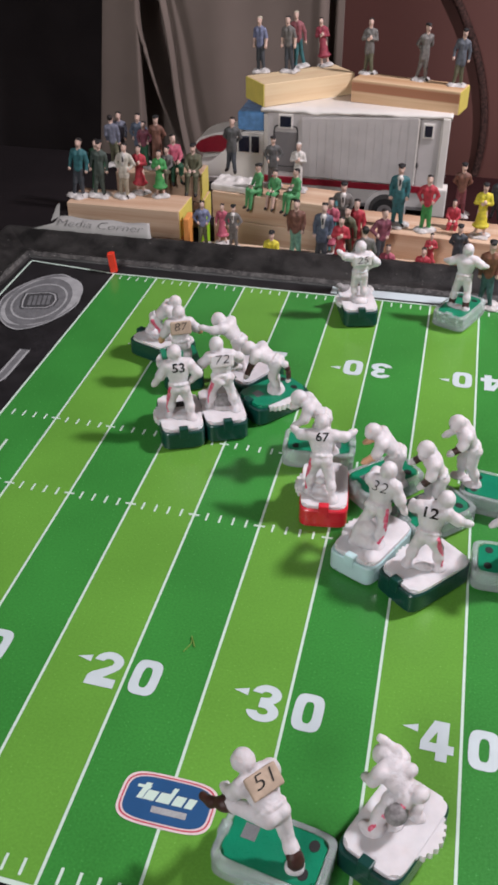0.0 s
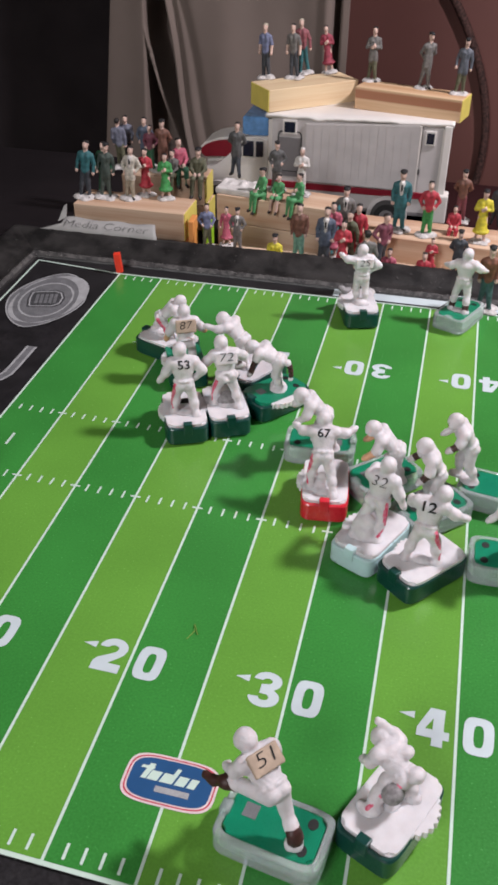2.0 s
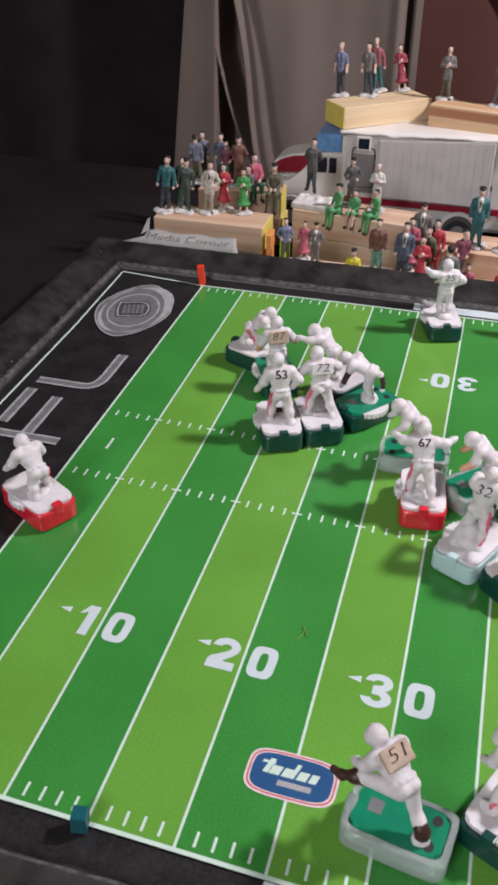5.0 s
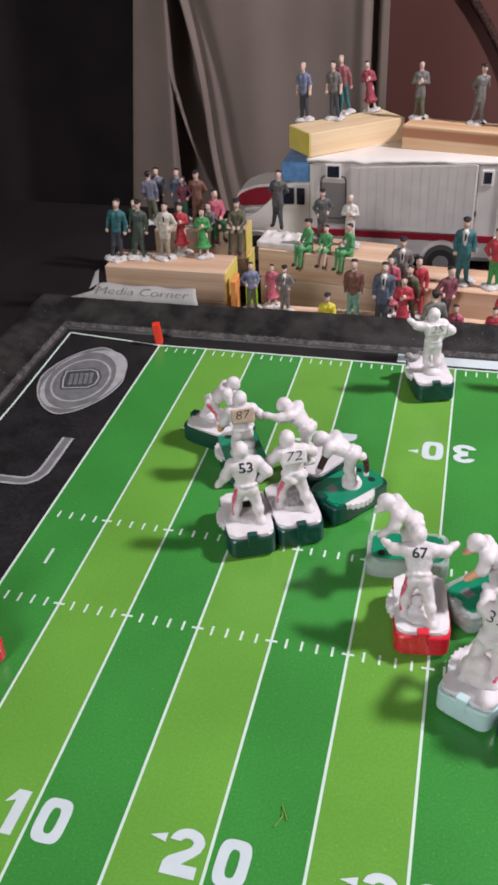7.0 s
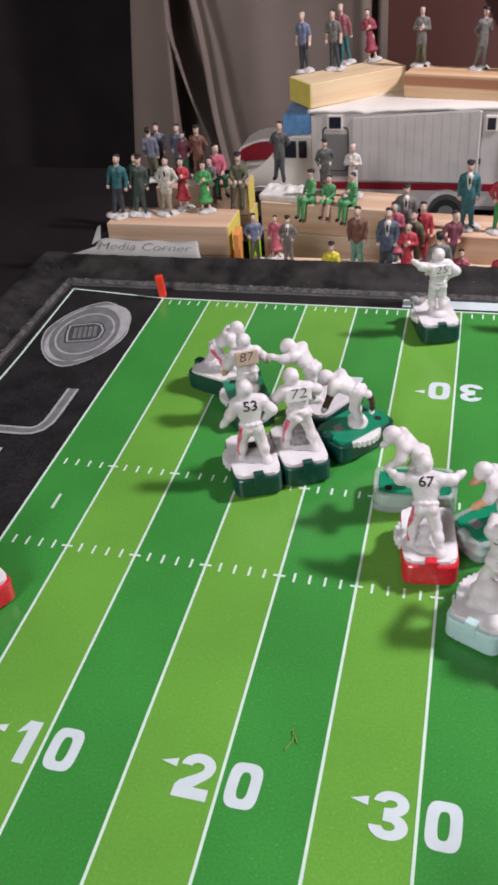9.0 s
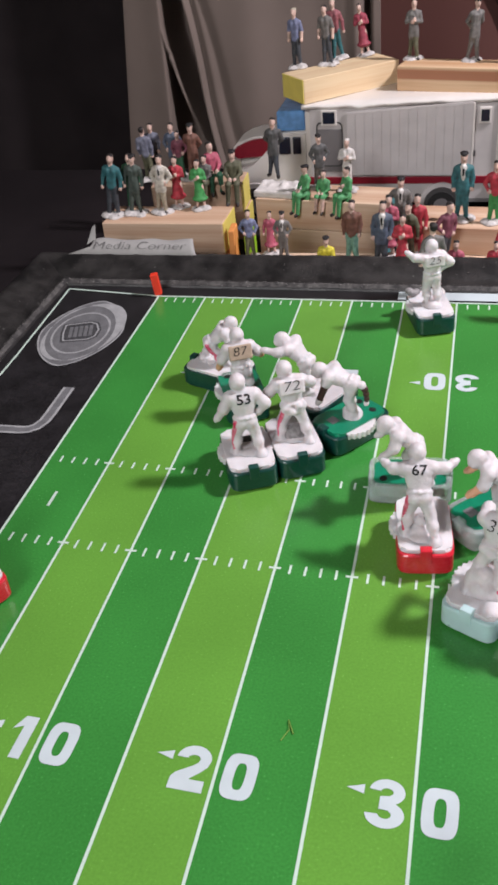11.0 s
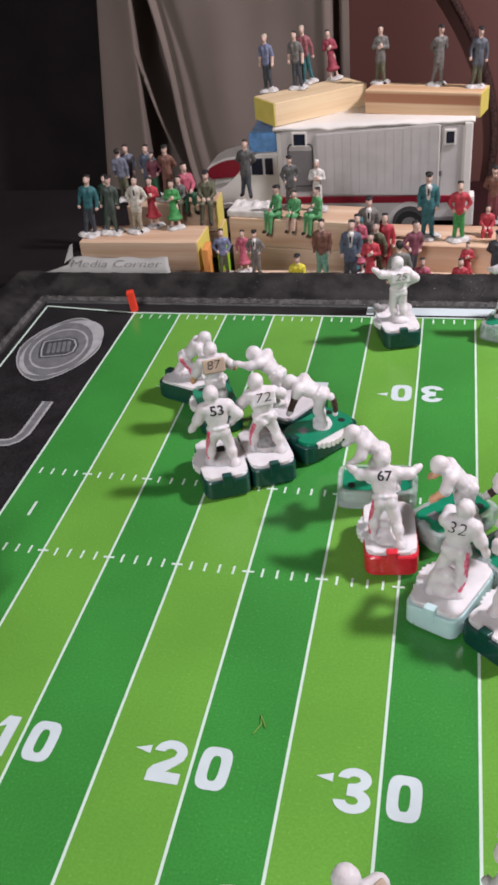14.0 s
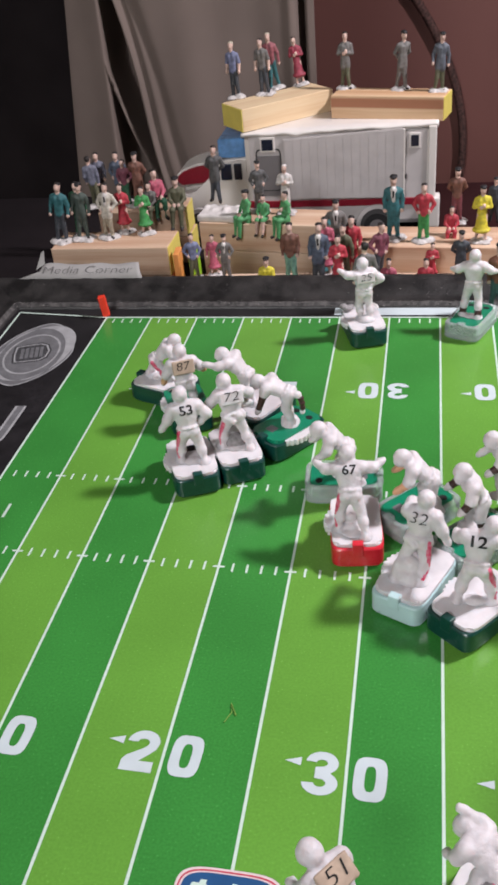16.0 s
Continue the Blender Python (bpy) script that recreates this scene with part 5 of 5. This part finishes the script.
def onlooker(x, y, z, tall, top, legs, wear="suit", hat=True, face=180, arms="down", lean=0.0, hair="hair", seat=0.0, putty=True, sway=0.0, label=""):
    """A painted standing or sitting figurine. wear: suit, shirt, tee, dress or coat. tall: metres from foot to crown."""
    b = Blob(0.08)
    names = ["skin", hair, top, legs, "shoe", "white", "putty", "black"]
    skin_, hair_, top_, legs_, shoe_, white_, putty_, black_ = range(8)
    sit = seat > 0
    up = 18.6
    dress = wear in ("dress", "coat")
    stride = math.sin(x * 3100)
    for side in (-1, 1):
        if sit:
            b.limb((side * 1.7, 0, up + 1), (side * 2.8, 8.0, up + 1.2), 2.3, 1.9, legs_)
            b.limb((side * 2.8, 8.0, up + 1.2), (side * 3.1 + 0.6, 9.0, up - seat), 1.8, 1.2, legs_ if not dress else skin_)
            b.limb((side * 3.1 + 0.6, 9.0, up - seat), (side * 3.4 + 0.6, 11.2, up - seat - 0.8), 1.15, 1.0, shoe_)
        else:
            step = 1.3 * side * stride
            wide = 2.6 + 0.7 * abs(stride)
            b.limb((side * 1.5, 0, up + 0.5), (side * 1.95, step + 0.3, 10), 2.05, 1.6, legs_ if not dress else skin_)
            b.limb((side * 1.95, step + 0.3, 10), (side * wide, step * 1.6 - 0.3, 1.6), 1.55 if not dress else 1.2, 1.15 if not dress else 0.9, legs_ if not dress else skin_)
            b.limb((side * wide, step * 1.6, 1.0), (side * (wide + 0.7), step * 1.6 + 2.4, 0.9), 1.15, 1.0, shoe_)
        b.limb((side * 0.9, 0, up + 0.8), (side * 1.0, 0.1, up + 5.5), 2.25, 2.0, top_)
        b.limb((side * 1.0, 0.1, up + 5.5), (side * 1.7, 0.2, up + 10.8), 2.0, 2.45, top_)
        b.limb((side * 0.8, 0, up + 13.0), (side * 3.4, -0.1, up + 11.9), 1.75, 1.6, top_)
        joint = (side * 4.1, -0.1, up + 11.6 + 0.5 * side * stride)
        if arms == "fold":
            elbow, hand = (side * 5.6, 0.8, up + 6.6), (side * -0.8, 4.0, up + 7.6 + side * 0.7)
        elif arms == "back":
            elbow, hand = (side * 5.9, -1.8, up + 6.8), (side * 1.8, -3.4, up + 2.5)
        elif arms == "hips":
            elbow, hand = (side * (6.6 + side * stride), -0.8, up + 6.8), (side * 3.8, 1.2, up + 2.2 + side * stride)
        elif arms == "lap":
            elbow, hand = (side * 5.2, 2.0, up + 6.4), (side * 1.6, 6.2, up + 3.4)
        else:
            elbow, hand = (side * (5.4 + 0.5 * stride), -0.6, up + 6.2), (side * (5.3 + 0.8 * stride), 1.0 + 1.6 * side * stride, up + 0.2 + 0.8 * side * stride)
        b.limb(joint, elbow, 1.6, 1.25, top_)
        b.limb(elbow, hand, 1.2, 0.9, top_ if wear != "tee" else skin_)
        b.egg(hand, (0.95, 1.1, 1.3), skin_)
    if dress and not sit:
        low = 9.0 if wear == "dress" else 8.6
        b.limb((0, 0.2, low + 2), (0, 0, up + 4), 4.3, 2.5, top_)
        b.egg((0, 0.2, low + 0.2), (5.9, 5.0, 2.2), top_)
    if wear == "jacket":
        for side in (-1, 1):
            b.limb((side * 1.3, 0.5, up + 4), (side * 1.7, 0.3, up - 2.4), 2.1, 2.25, top_)
        b.limb((0, 2.6, up + 11.0), (0, 2.3, up + 2.0), 0.5, 0.4, top_)
    if wear == "suit":
        b.limb((0, 1.7, up + 13.0), (0, 2.0, up + 6.8), 1.55, 0.8, white_)
        b.limb((0, 2.95, up + 12.2), (0, 2.75, up + 8.6), 0.42, 0.38, black_)
        for side in (-1, 1):
            b.limb((side * 1.3, 0.5, up + 4), (side * 1.7, 0.3, up - 2.2), 2.1, 2.2, top_)
    b.limb((0, 0.1, up + 13.0), (0, 0.5, up + 15.8), 1.3, 1.2, skin_)
    b.egg((0, 0.7, up + 18.0), (1.85, 2.15, 2.65), skin_)
    b.egg((0, 2.8, up + 17.7), (0.45, 0.55, 0.75), skin_)
    b.egg((0, -0.2, up + 20.2), (1.7, 1.8, 0.8), hair_)
    b.egg((0, -1.3, up + 18.9), (1.7, 1.1, 1.5), hair_)
    if hat:
        b.egg((0, 0.1, up + 20.5), (1.75, 2.0, 0.7), black_)
        b.limb((-0.9, 2.5, up + 20.1), (0.9, 2.5, up + 20.1), 0.4, 0.4, black_)
    if putty and not sit:
        wob = math.sin(x * 900)
        b.egg((1.0 + wob, 0.8, 0.2), (5.6, 5.0, 1.7), putty_)
        b.egg((-3.6, 1.8 * wob - 1.0, 0.2), (4.6, 4.2, 2.7 + 0.6 * wob), putty_)
        b.egg((4.2, -2.4 * wob, 0.2), (3.6, 4.0, 2.3), putty_)
        b.egg((5.0 * wob, 4.2, 0.2), (3.0, 2.6, 1.9), putty_)
        b.egg((-6.0 * wob, -1.5, 0.2), (2.4, 2.8, 2.1), putty_)
    mesh = figure_mesh("onlooker_figurine", b, [paint(n) for n in names], 0.6, 0.75, (), not sit)
    size, slim = tall / (39.8 + (0.4 if hat else 0)), 1.0 if z < 0.06 else 0.92
    if sit:
        size, slim = tall / 24.8, 1.0
    mesh.transform(Matrix.Scale(size, 4) @ Matrix.Diagonal((slim, slim, 1, 1)) @ (Matrix.Translation((0, 0, -16.2)) if sit else Matrix.Identity(4)))
    ob = new("onlooker_figurine", mesh)
    ob.matrix_world = pose(x, y, z, 0, lean, 0) @ pose(0, 0, 0, 0, 0, face)
    return tagged(ob, label, "figurine", "onlooker figurines")


onlooker(-0.0660, 0.1058, 0.0100, 0.0452, "teal", "slate", "shirt", False, lean=6, arms="down", label="painted figurine in a teal sweater and dark trousers")
onlooker(-0.0505, 0.1105, 0.0100, 0.0436, "darkgreen", "darkgreen", "jacket", True, lean=4, label="painted figurine in a dark grey-green uniform and cap")
onlooker(-0.0560, 0.1220, 0.0100, 0.0400, "forest", "forest", "shirt", False, lean=2, putty=False, label="painted figurine in a green overall half hidden behind another")
onlooker(-0.0313, 0.1125, 0.0100, 0.0416, "cream", "khaki", "suit", False, lean=4, arms="hips", label="painted figurine in a cream suit with a black tie")
onlooker(-0.0213, 0.1230, 0.0100, 0.0371, "red", "red", "dress", False, arms="fold", label="painted figurine in a red dress with folded arms")
onlooker(-0.0039, 0.1190, 0.0100, 0.0360, "green", "green", "dress", False, arms="fold", label="painted figurine in a green dress")
onlooker(-0.0612, 0.1796, 0.0100, 0.0418, "bluegrey", "olive", "shirt", False, face=10, arms="down", lean=-4, label="painted figurine in a blue-grey shirt seen from behind")
onlooker(-0.0610, 0.1909, 0.0100, 0.0413, "bluegrey", "slate", "shirt", False, face=190, label="painted figurine in a blue-grey coat")
onlooker(-0.0435, 0.1886, 0.0100, 0.0418, "navy", "slate", "jacket", False, arms="hips", label="painted figurine in a navy suit")
onlooker(-0.0372, 0.1833, 0.0100, 0.0372, "plum", "forest", "shirt", False, arms="hips", label="painted figurine in a plum blouse")
onlooker(-0.0259, 0.1821, 0.0100, 0.0433, "brown", "brown", "jacket", True, arms="back", label="painted figurine in a brown suit and cap")
onlooker(-0.0109, 0.1769, 0.0125, 0.0295, "pink", "forest", "shirt", False, seat=9, arms="lap", face=215, label="seated painted figurine in a pink shirt")
onlooker(-0.0129, 0.1665, 0.0110, 0.0239, "grey", "olive", "shirt", False, seat=9, arms="lap", face=170, label="seated painted figurine in grey")
onlooker(0.0097, 0.1646, 0.0110, 0.0285, "olive", "olive", "shirt", True, seat=11, arms="lap", face=185, label="seated painted figurine in olive uniform")
onlooker(0.0399, 0.1680, 0.0165, 0.0431, "darkgrey", "slate", "jacket", False, arms="back", putty=False, lean=2, label="painted figurine in a dark grey suit standing on white putty")
onlooker(0.0688, 0.1406, 0.0105, 0.0250, "leaf", "leaf", "jacket", True, seat=12, arms="lap", face=128, label="seated painted figurine in a green suit")
onlooker(0.0820, 0.1389, 0.0105, 0.0215, "leaf", "leaf", "dress", False, seat=11, arms="lap", face=160, label="seated painted figurine in a green dress")
onlooker(0.0987, 0.1366, 0.0105, 0.0246, "leaf", "leaf", "jacket", False, seat=12, arms="fold", face=128, label="seated painted figurine in a green suit with folded arms")
onlooker(0.0748, 0.1631, 0.0100, 0.0390, "darkgrey", "grey", "jacket", True, arms="hips", face=200, label="painted figurine in a dark grey suit")
onlooker(0.0963, 0.1556, 0.0100, 0.0375, "white", "white", "shirt", False, arms="fold", hair="white", label="white painted figurine with folded arms")
onlooker(0.0407, 0.0769, -0.0085, 0.0344, "blue", "olive", "shirt", False, arms="hips", face=195, label="painted figurine in a blue shirt and olive trousers")
onlooker(0.0535, 0.0849, -0.0085, 0.0304, "pink", "pink", "dress", False, label="painted figurine in a pink dress")
onlooker(0.0638, 0.0767, -0.0085, 0.0339, "grey", "grey", "suit", True, arms="hips", label="painted figurine in a grey suit and cap")
onlooker(0.0953, 0.0602, -0.0075, 0.0235, "yellow", "yellow", "shirt", True, seat=6, arms="lap", label="small seated painted figurine in yellow")
onlooker(0.1109, 0.0691, -0.0085, 0.0439, "brown", "seagreen", "shirt", False, label="painted figurine in a brown jacket and sea-green trousers")
onlooker(0.1296, 0.0649, -0.0085, 0.0449, "navy", "slate", "suit", False, lean=2, label="painted figurine in a navy suit and white shirt")
onlooker(0.1330, 0.0820, -0.0085, 0.0424, "pink", "pink", "dress", False, arms="fold", label="painted figurine in a pink dress with folded arms")
onlooker(0.1384, 0.1084, -0.0085, 0.0454, "grey", "grey", "suit", True, arms="hips", putty=False, label="painted figurine in a grey-green suit and cap")
onlooker(0.1438, 0.0596, -0.0085, 0.0383, "red", "red", "coat", False, arms="fold", label="painted figurine in a long red coat")
onlooker(0.1510, 0.0834, -0.0085, 0.0424, "red", "red", "shirt", False, label="painted figurine in red")
onlooker(0.1464, 0.0733, -0.0085, 0.0403, "olive", "olive", "jacket", False, face=160, label="painted figurine in an olive suit")
onlooker(0.1689, 0.0715, -0.0085, 0.0418, "plum", "slate", "shirt", False, face=215, arms="hips", lean=4, label="painted figurine in a plum jacket")
onlooker(0.1769, 0.0573, -0.0075, 0.0225, "pink", "red", "shirt", False, seat=6, arms="lap", label="small seated painted figurine in pink")
onlooker(0.2049, 0.0722, -0.0085, 0.0267, "red", "red", "dress", False, arms="fold", label="small painted figurine in a red dress")
onlooker(0.2009, 0.0591, -0.0075, 0.0215, "red", "red", "shirt", False, seat=6, arms="fold", label="small seated painted figurine in red")
onlooker(0.2231, 0.0669, -0.0085, 0.0372, "slate", "slate", "jacket", True, arms="back", label="painted figurine in a dark blue-grey suit")
onlooker(0.1783, 0.1003, 0.0100, 0.0453, "teal", "teal", "suit", True, label="painted figurine in a teal suit, white shirt and black tie")
onlooker(0.1986, 0.0959, 0.0100, 0.0403, "red", "green", "shirt", False, arms="hips", label="painted figurine in a red blouse and green trousers")
onlooker(0.2210, 0.1303, 0.0100, 0.0395, "brown", "maroon", "shirt", True, arms="back", label="painted figurine in a brown jacket")
onlooker(0.2174, 0.1079, 0.0110, 0.0200, "red", "red", "shirt", False, seat=5, arms="lap", label="small seated painted figurine in red")
onlooker(0.2365, 0.0939, 0.0100, 0.0387, "yellow", "yellow", "coat", True, arms="fold", label="painted figurine in a long yellow coat")
onlooker(0.2469, 0.1299, 0.0100, 0.0322, "slate", "slate", "jacket", True, putty=False, label="painted figurine in a dark suit")
onlooker(0.0446, 0.2579, 0.0720, 0.0436, "blue", "slate", "tee", False, hair="blond", lean=-2, face=165, label="painted figurine in a blue shirt and dark trousers")
onlooker(0.0678, 0.2641, 0.0720, 0.0436, "grey", "slate", "tee", False, lean=-3, face=170, label="painted figurine in a grey shirt and black trousers")
onlooker(0.0735, 0.2820, 0.0720, 0.0447, "dullred", "teal", "shirt", False, hair="blond", lean=-6, label="painted figurine in a dull red shirt and teal trousers")
onlooker(0.0940, 0.2911, 0.0720, 0.0390, "crimson", "crimson", "dress", False, arms="fold", lean=-8, label="painted figurine in a dark red dress")
onlooker(0.1332, 0.2710, 0.0720, 0.0435, "grey", "olive", "jacket", False, arms="fold", label="painted figurine in a grey suit with folded arms")
onlooker(0.1777, 0.2582, 0.0720, 0.0444, "grey", "grey", "jacket", True, arms="back", lean=3, face=205, label="painted figurine in a grey suit and cap")
onlooker(0.2070, 0.2472, 0.0720, 0.0438, "slateblue", "olive", "jacket", True, lean=3, label="painted figurine in a blue-grey jacket")
onlooker(0.2425, 0.0060, 0.0002, 0.0441, "rust", "pine", "shirt", True, label="painted figurine in a rust jacket standing on the board edge")
onlooker(0.1648, 0.0097, 0.0002, 0.0442, "grey", "darkgrey", "jacket", False, face=20, arms="down", label="painted figurine in a grey suit standing on the board edge")


# ---- white putty slab under the grey figurine ----
b = Blob()
for k in range(9):
    b.egg((-13 + 3.3 * k, 5 + 3 * math.sin(k * 2.1), 2.8 + 0.8 * math.sin(k * 1.7)), (3.2, 6.5, 3.6 + 0.8 * math.cos(k * 2.6)), 0)
b.slab((0, 0, 2.6), (15.5, 11.5, 2.6), np.eye(3), 0.8, 0)
mesh = figure_mesh("putty_slab", b, [PUTTY], 0.9, 1.0)
mesh.transform(Matrix.Scale(0.001, 4))
slab = new("putty_slab", mesh)
slab.matrix_world = pose(0.0465, 0.1518, 0.0098, 0, 0, -8)
tagged(slab, "rough white putty slab lying on the pine block", "putty")
